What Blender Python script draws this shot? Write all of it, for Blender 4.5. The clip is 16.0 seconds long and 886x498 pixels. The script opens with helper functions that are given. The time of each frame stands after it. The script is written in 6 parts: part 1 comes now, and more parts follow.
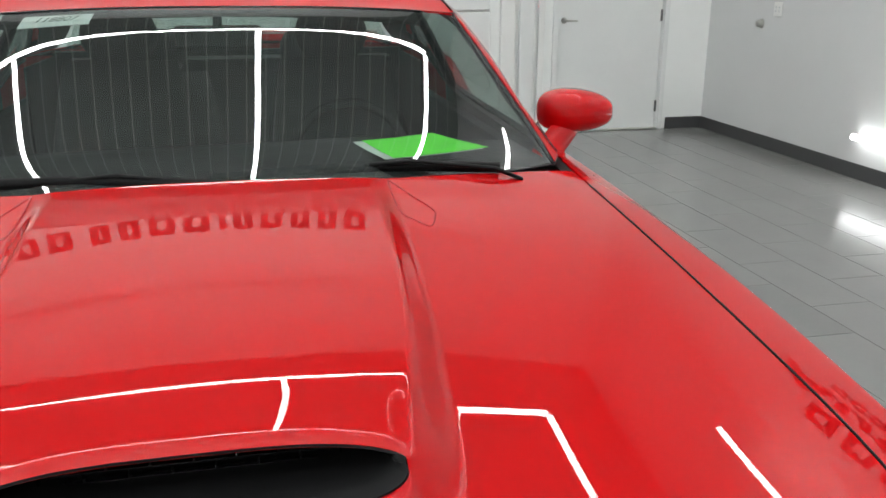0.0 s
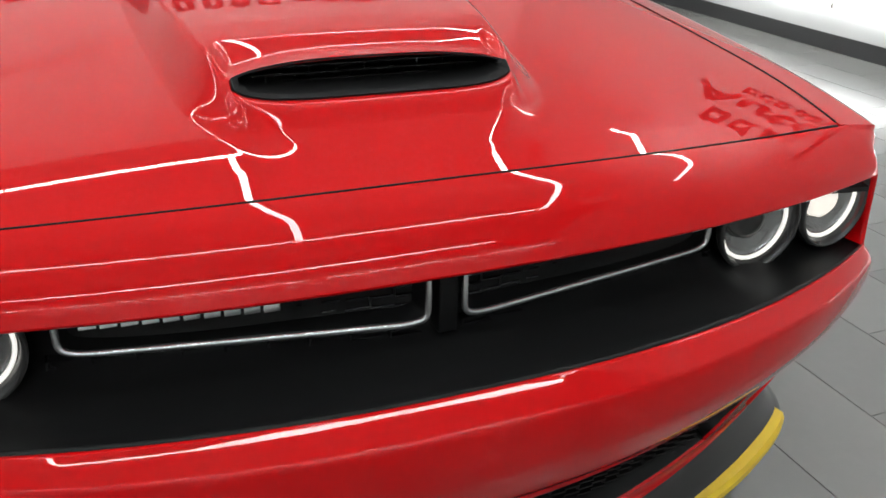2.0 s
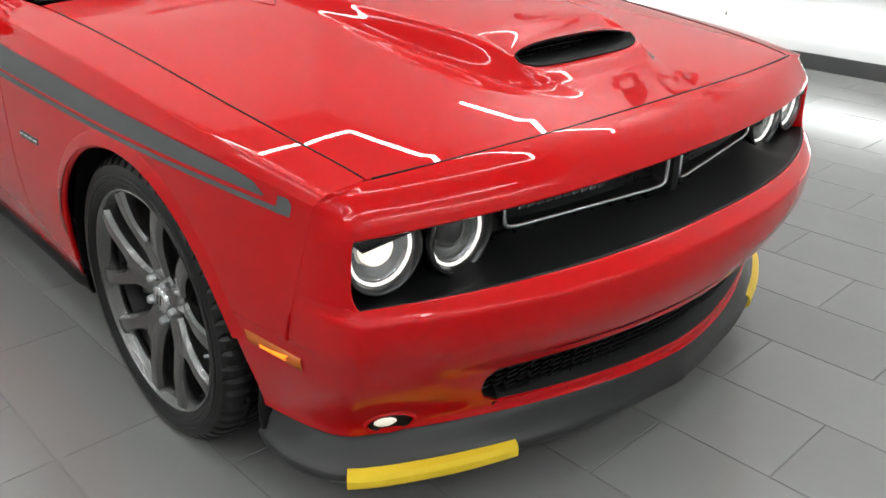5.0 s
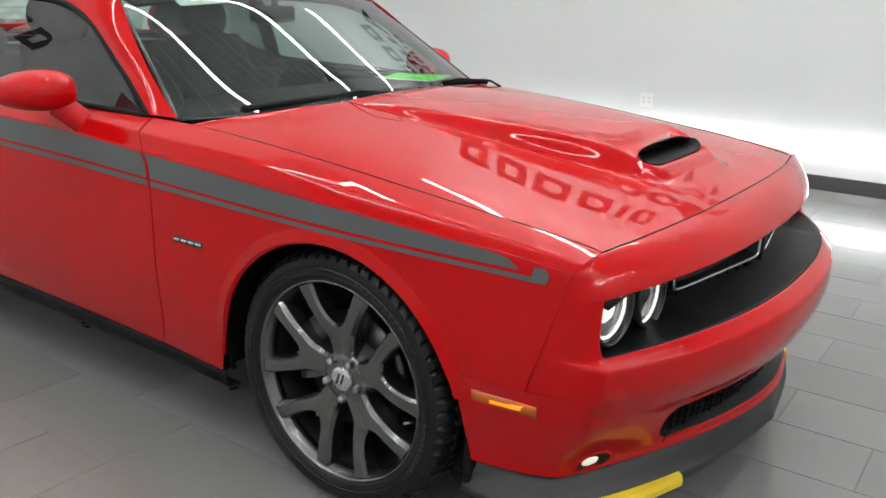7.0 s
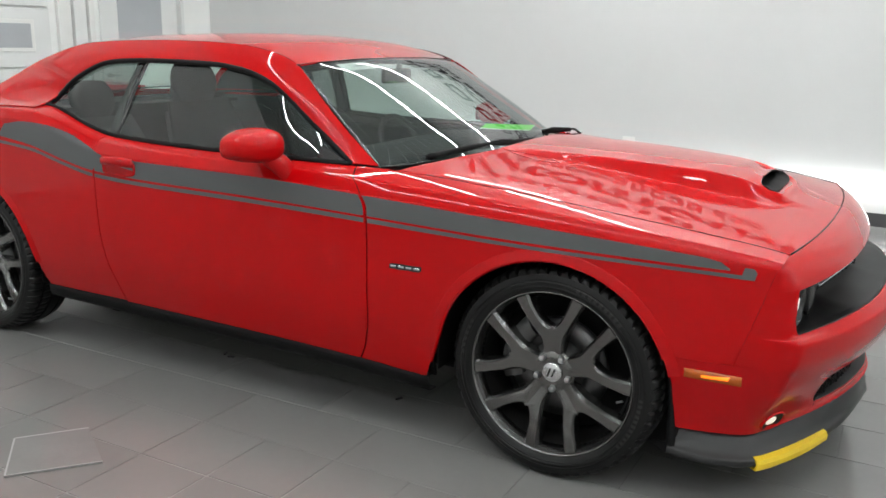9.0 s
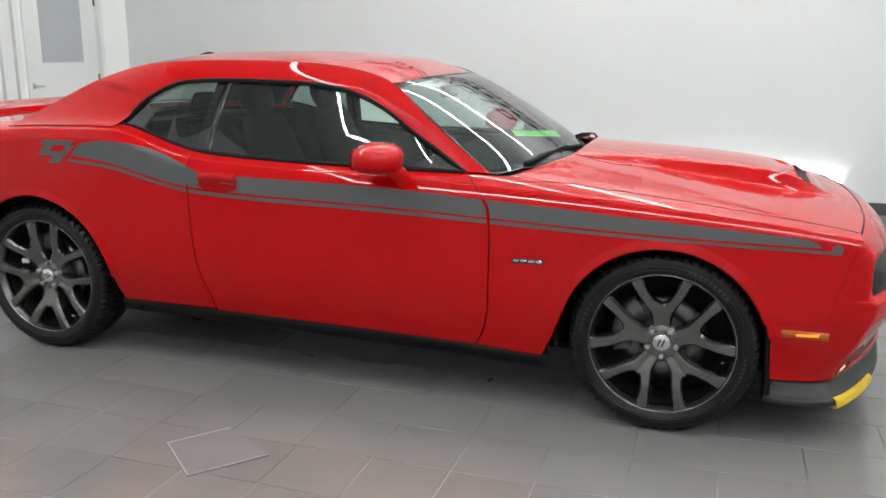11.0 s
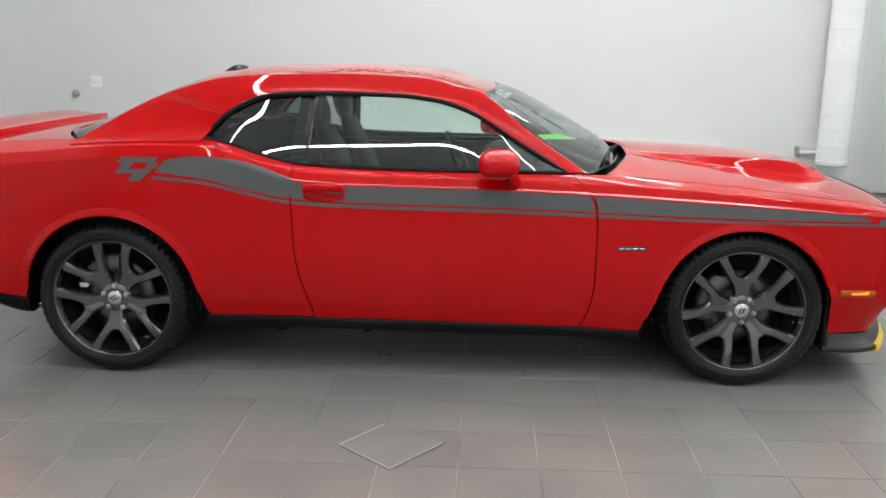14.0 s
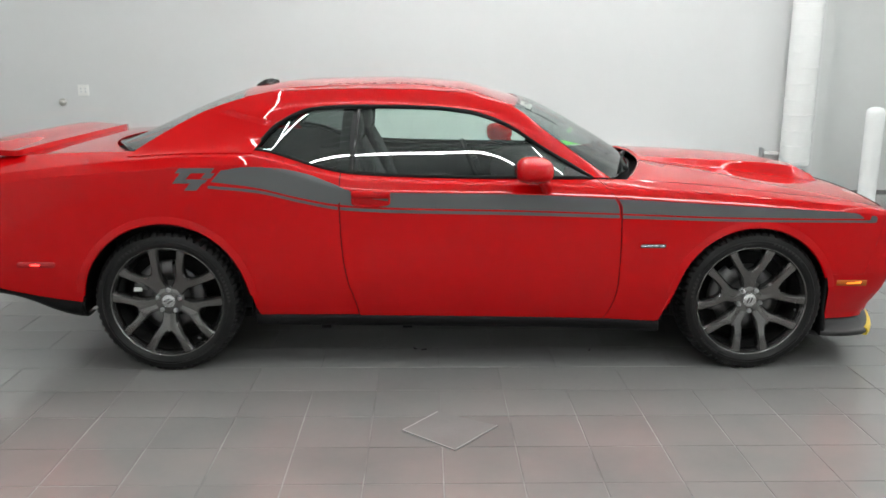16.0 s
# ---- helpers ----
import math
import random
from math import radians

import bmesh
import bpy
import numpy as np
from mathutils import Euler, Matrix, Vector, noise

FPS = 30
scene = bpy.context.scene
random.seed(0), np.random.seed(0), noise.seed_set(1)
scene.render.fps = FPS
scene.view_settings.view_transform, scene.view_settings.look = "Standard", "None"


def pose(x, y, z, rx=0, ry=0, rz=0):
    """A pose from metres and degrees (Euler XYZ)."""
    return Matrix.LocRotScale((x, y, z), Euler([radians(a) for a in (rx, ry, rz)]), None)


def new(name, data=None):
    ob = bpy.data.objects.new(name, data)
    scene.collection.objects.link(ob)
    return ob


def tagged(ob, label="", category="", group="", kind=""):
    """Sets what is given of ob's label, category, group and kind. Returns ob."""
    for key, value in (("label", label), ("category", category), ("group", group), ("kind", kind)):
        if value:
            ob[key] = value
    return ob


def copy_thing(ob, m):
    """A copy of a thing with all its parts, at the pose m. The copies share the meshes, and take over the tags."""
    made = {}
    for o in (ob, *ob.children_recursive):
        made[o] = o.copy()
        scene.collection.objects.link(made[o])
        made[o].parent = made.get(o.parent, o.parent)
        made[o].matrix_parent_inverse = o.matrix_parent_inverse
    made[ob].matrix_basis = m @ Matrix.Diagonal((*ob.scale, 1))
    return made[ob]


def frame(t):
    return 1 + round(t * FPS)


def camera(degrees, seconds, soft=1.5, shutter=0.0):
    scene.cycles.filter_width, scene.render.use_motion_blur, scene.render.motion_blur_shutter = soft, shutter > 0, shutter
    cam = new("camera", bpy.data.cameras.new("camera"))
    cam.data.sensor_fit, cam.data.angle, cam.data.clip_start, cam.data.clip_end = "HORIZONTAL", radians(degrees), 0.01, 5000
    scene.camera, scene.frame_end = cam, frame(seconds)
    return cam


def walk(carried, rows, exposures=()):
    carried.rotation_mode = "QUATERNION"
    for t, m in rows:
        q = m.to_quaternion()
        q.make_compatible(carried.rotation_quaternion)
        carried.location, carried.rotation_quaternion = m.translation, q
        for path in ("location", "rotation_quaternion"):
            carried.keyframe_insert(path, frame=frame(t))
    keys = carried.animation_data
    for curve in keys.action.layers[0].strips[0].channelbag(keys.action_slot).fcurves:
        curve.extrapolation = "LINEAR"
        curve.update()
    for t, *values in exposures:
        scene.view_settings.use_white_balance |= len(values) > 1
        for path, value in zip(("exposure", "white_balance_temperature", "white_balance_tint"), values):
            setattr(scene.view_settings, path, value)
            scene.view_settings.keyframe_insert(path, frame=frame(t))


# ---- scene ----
import functools

cam = camera(54.86, 16.0, soft=1.6)
walk(cam, [
    (0.0, pose(2.764, 0.091, 1.424, 72.34, -0.04, 77.79)),
    (0.5, pose(2.904, 0.048, 1.425, 71.36, 0.73, 75.06)),
    (1.0, pose(3.064, -0.057, 1.423, 70.67, 0.21, 73.54)),
    (1.5, pose(3.219, -0.229, 1.349, 67.28, -0.02, 71.66)),
    (2.0, pose(3.221, -0.395, 1.259, 64.46, -1.42, 68.13)),
    (2.5, pose(3.254, -0.601, 1.235, 63.49, -1.99, 64.05)),
    (3.0, pose(3.319, -0.812, 1.234, 63.52, -1.91, 59.50)),
    (3.5, pose(3.387, -1.032, 1.269, 63.12, -0.81, 56.67)),
    (6.0, pose(3.080, -2.071, 1.360, 68.71, -1.45, 39.73)),
    (6.5, pose(2.976, -2.264, 1.359, 70.89, -1.56, 37.40)),
    (7.0, pose(2.897, -2.462, 1.368, 73.25, -1.48, 35.53)),
    (7.5, pose(2.816, -2.696, 1.380, 74.57, -1.19, 34.60)),
    (8.0, pose(2.725, -2.968, 1.401, 75.54, -1.09, 32.70)),
    (8.5, pose(2.592, -3.179, 1.401, 75.99, -0.75, 31.17)),
    (9.0, pose(2.420, -3.398, 1.412, 76.51, -0.89, 28.78)),
    (11.5, pose(1.408, -4.300, 1.498, 76.34, -0.47, 15.29)),
    (12.0, pose(1.171, -4.390, 1.493, 76.41, -0.56, 12.58)),
    (12.5, pose(0.917, -4.457, 1.495, 76.80, -0.57, 9.82)),
    (13.0, pose(0.705, -4.569, 1.510, 76.80, -0.45, 7.42)),
    (13.5, pose(0.494, -4.698, 1.535, 76.85, -0.33, 5.03)),
    (14.0, pose(0.265, -4.736, 1.527, 76.87, -0.40, 2.69)),
    (14.5, pose(0.088, -4.765, 1.543, 76.93, -0.50, 0.69)),
    (15.0, pose(-0.043, -4.869, 1.568, 76.97, -0.42, -0.51)),
    (15.5, pose(-0.130, -4.982, 1.587, 76.97, -0.24, -0.96)),
    (16.0, pose(-0.180, -5.058, 1.596, 76.97, -0.22, -1.14)),
], exposures=[(0.0, 0.0), (1.0, -0.16), (1.5, -0.10), (2.5, 0.16), (3.5, 0.29), (8.0, 0.18), (12.0, 0.30), (16.0, 0.30)])

# ---- light of the room ----
world = bpy.data.worlds.new("room_air")
scene.world = world
world.use_nodes = True
world.node_tree.nodes["Background"].inputs["Color"].default_value = (0.8, 0.9, 0.95, 1)
world.node_tree.nodes["Background"].inputs["Strength"].default_value = 0.02
TUBE_POWER = 35.0      # emission of the ceiling tubes
LOW_TUBE_POWER = 9.5   # emission of the tubes low on the wall

# room, in metres: the car stands at the origin with its nose towards +x
X_REAR, X_FRONT, Y_LEFT, Y_RIGHT, Z_CEIL = -5.0, 8.5, 4.4, -8.0, 6.6
# ceiling lamps: two cross lines and five long lines; fill lines are added further out
LX0, LX1, LY, LY2 = -1.70, 3.5, 2.35, 3.9


# ---- materials ----
def material(name, colour, rough=0.5, metal=0.0, coat=0.0, bump=0.0, scale=40.0, vary=0.0, vary_scale=3.0, spec=0.5, coat_rough=0.03, rand=0.0, coat_ior=1.5, rough_vary=0.08):
    """Principled surface with colour variation at two scales and a fine relief."""
    m = bpy.data.materials.new(name)
    m.use_nodes = True
    nt = m.node_tree
    b = nt.nodes["Principled BSDF"]
    b.inputs["Base Color"].default_value = (*colour, 1)
    b.inputs["Roughness"].default_value = rough
    b.inputs["Metallic"].default_value = metal
    b.inputs["Coat Weight"].default_value = coat
    b.inputs["Coat Roughness"].default_value = coat_rough
    b.inputs["Coat IOR"].default_value = coat_ior
    b.inputs["Specular IOR Level"].default_value = spec
    tc = nt.nodes.new("ShaderNodeTexCoord")
    if vary > 0 or rand > 0:
        n1 = nt.nodes.new("ShaderNodeTexNoise")
        n1.inputs["Scale"].default_value = vary_scale
        n1.inputs["Detail"].default_value = 6
        n2 = nt.nodes.new("ShaderNodeTexNoise")
        n2.inputs["Scale"].default_value = vary_scale * 18
        n2.inputs["Detail"].default_value = 3
        nt.links.new(tc.outputs["Object"], n1.inputs["Vector"])
        nt.links.new(tc.outputs["Object"], n2.inputs["Vector"])
        add = nt.nodes.new("ShaderNodeMath")
        add.operation = "MULTIPLY_ADD"
        add.inputs[1].default_value = 0.35
        nt.links.new(n2.outputs["Fac"], add.inputs[0])
        nt.links.new(n1.outputs["Fac"], add.inputs[2])
        ramp = nt.nodes.new("ShaderNodeMapRange")
        ramp.inputs["From Min"].default_value = 0.35
        ramp.inputs["From Max"].default_value = 1.0
        ramp.inputs["To Min"].default_value = 1.0 - vary
        ramp.inputs["To Max"].default_value = 1.0 + vary
        nt.links.new(add.outputs[0], ramp.inputs["Value"])
        value = ramp.outputs[0]
        if rand > 0:
            info = nt.nodes.new("ShaderNodeObjectInfo")
            r2 = nt.nodes.new("ShaderNodeMapRange")
            r2.inputs["To Min"].default_value = 1.0 - rand
            r2.inputs["To Max"].default_value = 1.0 + rand
            nt.links.new(info.outputs["Random"], r2.inputs["Value"])
            mul = nt.nodes.new("ShaderNodeMath")
            mul.operation = "MULTIPLY"
            nt.links.new(value, mul.inputs[0])
            nt.links.new(r2.outputs[0], mul.inputs[1])
            value = mul.outputs[0]
        mix = nt.nodes.new("ShaderNodeVectorMath")
        mix.operation = "SCALE"
        mix.inputs[0].default_value = colour
        nt.links.new(value, mix.inputs["Scale"])
        nt.links.new(mix.outputs[0], b.inputs["Base Color"])
        rr = nt.nodes.new("ShaderNodeMapRange")
        rr.inputs["To Min"].default_value = max(0.0, rough - rough_vary)
        rr.inputs["To Max"].default_value = min(1.0, rough + rough_vary)
        nt.links.new(n1.outputs["Fac"], rr.inputs["Value"])
        nt.links.new(rr.outputs[0], b.inputs["Roughness"])
    if bump > 0:
        nb = nt.nodes.new("ShaderNodeTexNoise")
        nb.inputs["Scale"].default_value = scale
        nb.inputs["Detail"].default_value = 5
        nt.links.new(tc.outputs["Object"], nb.inputs["Vector"])
        bp = nt.nodes.new("ShaderNodeBump")
        bp.inputs["Strength"].default_value = bump
        bp.inputs["Distance"].default_value = 0.002
        nt.links.new(nb.outputs["Fac"], bp.inputs["Height"])
        nt.links.new(bp.outputs[0], b.inputs["Normal"])
    return m


def glow(name, colour, power):
    m = bpy.data.materials.new(name)
    m.use_nodes = True
    b = m.node_tree.nodes["Principled BSDF"]
    b.inputs["Base Color"].default_value = (*(0.8 * c for c in colour), 1)
    b.inputs["Emission Color"].default_value = (*colour, 1)
    b.inputs["Emission Strength"].default_value = power
    return m


def tinted_glass(name, tint, ior=1.52):
    """Thin pane: tinted see-through with a Fresnel gloss on top."""
    m = bpy.data.materials.new(name)
    m.use_nodes = True
    nt = m.node_tree
    nt.nodes.remove(nt.nodes["Principled BSDF"])
    out = nt.nodes["Material Output"]
    tr = nt.nodes.new("ShaderNodeBsdfTransparent")
    tr.inputs["Color"].default_value = (*tint, 1)
    gl = nt.nodes.new("ShaderNodeBsdfGlossy")
    gl.inputs["Roughness"].default_value = 0.0
    lw = nt.nodes.new("ShaderNodeLayerWeight")
    lw.inputs["Blend"].default_value = 0.5
    pw = nt.nodes.new("ShaderNodeMath")
    pw.operation = "POWER"
    pw.inputs[1].default_value = 5.0
    nt.links.new(lw.outputs["Facing"], pw.inputs[0])
    f0 = ((ior - 1) / (ior + 1)) ** 2
    fr = nt.nodes.new("ShaderNodeMath")
    fr.operation = "MULTIPLY_ADD"
    fr.inputs[1].default_value = 1 - f0
    fr.inputs[2].default_value = f0
    nt.links.new(pw.outputs[0], fr.inputs[0])
    mx = nt.nodes.new("ShaderNodeMixShader")
    nt.links.new(fr.outputs[0], mx.inputs[0])
    nt.links.new(tr.outputs[0], mx.inputs[1])
    nt.links.new(gl.outputs[0], mx.inputs[2])
    nt.links.new(mx.outputs[0], out.inputs["Surface"])
    return m


M_RED = material("red_car_paint", (0.47, 0.0006, 0.0020), rough=0.5, coat=1.0, coat_rough=0.003, spec=0.02, coat_ior=1.34)
M_STRIPE = material("satin_grey_vinyl", (0.085, 0.089, 0.092), rough=0.42, vary=0.05)
M_BLACK = material("black_moulded_plastic", (0.006, 0.006, 0.0063), rough=0.55, bump=0.15, scale=500, vary=0.15, spec=0.12)
M_SATIN = material("satin_black_fascia", (0.0055, 0.0057, 0.006), rough=0.42, vary=0.1, spec=0.17)
# lighter copy of the satin black: light on the chin's upward face, put into colour
M_CHIN = material("satin_black_plastic_lit", (0.020, 0.0202, 0.0206), rough=0.40, vary=0.12, spec=0.4)
M_GLOSSBLACK = material("gloss_black_trim", (0.01, 0.01, 0.011), rough=0.15, vary=0.1)
M_RUBBER = material("black_rubber", (0.0055, 0.0055, 0.0057), rough=0.40, bump=0.2, scale=300, vary=0.3, vary_scale=8, spec=0.28)
M_RUBBERMARK = material("worn_raised_rubber", (0.02, 0.02, 0.02), rough=0.6, vary=0.3, vary_scale=8)
M_RIM = material("dark_grey_alloy", (0.135, 0.133, 0.131), rough=0.24, metal=0.92, vary=0.06, coat=0.7)
M_BARREL = material("dark_alloy_barrel", (0.025, 0.025, 0.025), rough=0.4, metal=0.6, vary=0.15)
M_DISC = material("grey_brake_disc", (0.12, 0.12, 0.12), rough=0.35, metal=1.0, vary=0.15)
M_STEEL = material("brushed_steel", (0.45, 0.45, 0.46), rough=0.3, metal=1.0, vary=0.15)
M_DARKSTEEL = material("dark_cast_iron", (0.13, 0.13, 0.128), rough=0.5, metal=0.8, vary=0.25, vary_scale=12)
M_CHROME = material("bright_chrome", (0.75, 0.75, 0.76), rough=0.08, metal=1.0)
M_SILVER = material("satin_silver", (0.62, 0.62, 0.63), rough=0.25, metal=0.9)
M_YELLOW = material("yellow_plastic", (0.75, 0.52, 0.02), rough=0.42, vary=0.05)
M_AMBERHOT = glow("amber_bulb", (1.0, 0.20, 0.004), 1.4)
M_AMBERLENS = material("amber_lens", (0.42, 0.085, 0.006), rough=0.15)
M_REDLENS = material("red_lens", (0.35, 0.008, 0.012), rough=0.12)
M_REDHOT = glow("red_bulb", (1.0, 0.010, 0.008), 16.0)
M_REDHOT.node_tree.nodes["Principled BSDF"].inputs["Base Color"].default_value = (0.3, 0.01, 0.01, 1)
M_REDHOT.node_tree.nodes["Principled BSDF"].inputs["Specular IOR Level"].default_value = 0.2
M_HALO = glow("white_halo", (1.0, 0.98, 0.92), 0.95)
M_BEAM = glow("headlamp_beam", (1.0, 0.94, 0.84), 0.85)
M_FOG = glow("fog_lamp_beam", (1.0, 0.90, 0.76), 0.42)
M_LAMPDARK = material("dark_lamp_housing", (0.03, 0.03, 0.03), rough=0.2, vary=0.1)
M_LAMPGREY = material("lamp_reflector", (0.35, 0.35, 0.35), rough=0.15, metal=0.8)
M_CLEAR = tinted_glass("clear_lens", (0.92, 0.92, 0.92))
M_WIND = tinted_glass("windshield_glass", (0.48, 0.58, 0.55), 2.0)
M_TINT = tinted_glass("tinted_glass", (0.84, 0.96, 0.91), 2.02)
M_PRIVACY = tinted_glass("dark_tinted_glass", (0.36, 0.42, 0.40), 2.0)
M_LEATHER = material("black_leather", (0.006, 0.006, 0.0063), rough=0.62, bump=0.08, scale=180, vary=0.15, spec=0.12)
M_GREEN = material("green_paper", (0.14, 0.92, 0.04), rough=0.6, vary=0.03)
M_PAPER = material("white_paper", (0.8, 0.82, 0.78), rough=0.7, vary=0.03)
M_INK = material("dark_ink", (0.05, 0.07, 0.05), rough=0.6)
M_TILE = material("grey_porcelain_tile", (0.205, 0.204, 0.197), rough=0.17, vary=0.06, vary_scale=1.6, bump=0.10, scale=90, rand=0.06, rough_vary=0.02)
M_GROUT = material("grey_grout", (0.13, 0.127, 0.122), rough=0.8, vary=0.2)


def dust_and_reflection(m, dust_tint, y0, y1, amount, scale):
    """Dust in uneven patches, reflected pink mixed into the tiles' share; more of it on the walked side of the floor
    (towards y1).
    """
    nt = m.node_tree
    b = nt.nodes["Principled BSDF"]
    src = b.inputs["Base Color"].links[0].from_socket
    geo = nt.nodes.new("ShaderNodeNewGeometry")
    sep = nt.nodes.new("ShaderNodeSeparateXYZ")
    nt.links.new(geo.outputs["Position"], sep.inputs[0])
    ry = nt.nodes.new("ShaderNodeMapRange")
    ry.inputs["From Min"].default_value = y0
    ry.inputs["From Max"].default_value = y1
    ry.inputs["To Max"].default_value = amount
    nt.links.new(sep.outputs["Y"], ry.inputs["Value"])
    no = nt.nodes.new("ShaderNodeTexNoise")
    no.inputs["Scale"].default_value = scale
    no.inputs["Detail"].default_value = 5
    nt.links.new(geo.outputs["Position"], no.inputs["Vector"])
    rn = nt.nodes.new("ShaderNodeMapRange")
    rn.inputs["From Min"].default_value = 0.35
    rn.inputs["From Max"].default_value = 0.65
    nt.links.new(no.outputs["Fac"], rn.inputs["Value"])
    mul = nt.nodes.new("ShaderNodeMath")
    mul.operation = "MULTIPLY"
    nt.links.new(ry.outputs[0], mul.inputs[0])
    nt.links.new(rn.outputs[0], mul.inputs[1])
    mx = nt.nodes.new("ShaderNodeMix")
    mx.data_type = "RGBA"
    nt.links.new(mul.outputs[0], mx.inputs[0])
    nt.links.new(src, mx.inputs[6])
    mx.inputs[7].default_value = (*dust_tint, 1)
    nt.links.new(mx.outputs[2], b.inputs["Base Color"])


dust_and_reflection(M_GROUT, (0.33, 0.315, 0.30), -1.05, -1.5, 1.0, 1.6)
# pinkish, since the red car's reflection is mixed into the tiles' dust colour
dust_and_reflection(M_TILE, (0.300, 0.252, 0.240), -0.9, -2.2, 0.85, 1.5)
# left and rear walls share one white; its tone carries how brightly each is lit
M_WALL = material("white_wall_dimmer_lit", (0.635, 0.64, 0.638), rough=0.6, vary=0.03, vary_scale=0.7, bump=0.06, scale=60)
M_WALLBRIGHT = material("white_wall_brighter_lit", (0.84, 0.85, 0.835), rough=0.6, vary=0.03, vary_scale=0.7, bump=0.06, scale=60)
# whites of two unseen walls, set for the light they throw on the car
M_BOUNCEFRONT = material("front_bounce_wall", (0.74, 0.75, 0.745), rough=0.6, vary=0.08, vary_scale=0.6)
M_BOUNCESIDE = material("side_bounce_wall", (0.70, 0.71, 0.705), rough=0.6, vary=0.05, vary_scale=0.6)
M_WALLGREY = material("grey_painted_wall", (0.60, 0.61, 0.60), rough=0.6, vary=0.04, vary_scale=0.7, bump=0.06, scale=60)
M_BASE = material("dark_vinyl_baseboard", (0.05, 0.05, 0.052), rough=0.5, vary=0.12)
M_CEIL = material("dark_metal_deck", (0.27, 0.305, 0.29), rough=0.5, vary=0.15)
M_CEILRIB = material("pale_deck_seam", (0.55, 0.57, 0.56), rough=0.5, vary=0.1)
M_LED = glow("ceiling_tube", (0.98, 1.0, 1.0), TUBE_POWER)
M_LOWLED = glow("wall_tube", (0.98, 1.0, 0.99), LOW_TUBE_POWER)
M_DOOR = material("white_door_paint", (0.74, 0.75, 0.74), rough=0.4, vary=0.03)
M_FROST = material("grey_frosted_pane", (0.42, 0.44, 0.46), rough=0.35, vary=0.05)
M_NICKEL = material("brushed_nickel", (0.5, 0.49, 0.46), rough=0.3, metal=1.0)
M_HINGE = material("dark_hinge_steel", (0.12, 0.12, 0.12), rough=0.45, metal=0.6)
M_WHITEPLASTIC = material("white_plastic", (0.78, 0.78, 0.76), rough=0.35, vary=0.03)
M_LOOSE = material("pale_glazed_tile", (0.225, 0.222, 0.217), rough=0.22, vary=0.1, vary_scale=5)
M_EDGE = material("raw_tile_edge", (0.33, 0.325, 0.315), rough=0.6)
M_SIGN = material("black_sign_vinyl", (0.012, 0.012, 0.014), rough=0.45)
M_DUCT = material("white_wrapped_duct", (0.80, 0.81, 0.80), rough=0.5, vary=0.05, bump=0.2, scale=30)


# ---- mesh helpers ----
def finish(ob, mat, parent=None, smooth=True, label=""):
    ob.data.materials.append(mat)
    if smooth:
        ob.data.polygons.foreach_set("use_smooth", [True] * len(ob.data.polygons))
    if parent is not None:
        ob.parent = parent
    if label:
        tagged(ob, label)
    return ob


def raw(name, verts, faces, mat, parent=None, smooth=True, label=""):
    me = bpy.data.meshes.new(name)
    me.from_pydata([tuple(v) for v in verts], [], faces)
    me.update()
    return finish(new(name, me), mat, parent, smooth, label)


def part(name, bm, mat, parent=None, label="", smooth=False):
    bmesh.ops.recalc_face_normals(bm, faces=bm.faces)
    me = bpy.data.meshes.new(name)
    bm.to_mesh(me)
    bm.free()
    return finish(new(name, me), mat, parent, smooth, label)


def sheet(name, pts, mat, parent=None, flip=False, thick=0.0, keep=None, label="", smooth=True):
    """A grid of points pts[i][j] as one surface; keep(i, j) says which cells stay; thick goes inwards."""
    ni, nj = len(pts), len(pts[0])
    verts = [p for row in pts for p in row]
    faces = []
    for i in range(ni - 1):
        for j in range(nj - 1):
            if keep and not keep(i, j):
                continue
            f = (i * nj + j, (i + 1) * nj + j, (i + 1) * nj + j + 1, i * nj + j + 1)
            faces.append(f[::-1] if flip else f)
    ob = raw(name, verts, faces, mat, parent, smooth, label)
    me = ob.data
    used = np.zeros(len(me.loops), dtype=np.int32)
    me.loops.foreach_get("edge_index", used)
    me.edges.foreach_set("use_edge_sharp", (np.bincount(used, minlength=len(me.edges)) < 2).tolist())
    if thick:
        so = ob.modifiers.new("thickness", "SOLIDIFY")
        so.thickness, so.offset, so.use_even_offset = thick, -1, False
    return ob


def box_bm(bm, lo, hi, bevel=0.0):
    r = bmesh.ops.create_cube(bm, size=1.0)
    for v in r["verts"]:
        for k in range(3):
            v.co[k] = (lo[k] + hi[k]) / 2 + v.co[k] * (hi[k] - lo[k])
    if bevel:
        es = list({e for v in r["verts"] for e in v.link_edges})
        bmesh.ops.bevel(bm, geom=es, offset=bevel, segments=2, affect="EDGES", profile=0.6)
    return bm


def box(name, lo, hi, mat, parent=None, bevel=0.0, label=""):
    return part(name, box_bm(bmesh.new(), lo, hi, bevel), mat, parent, label)


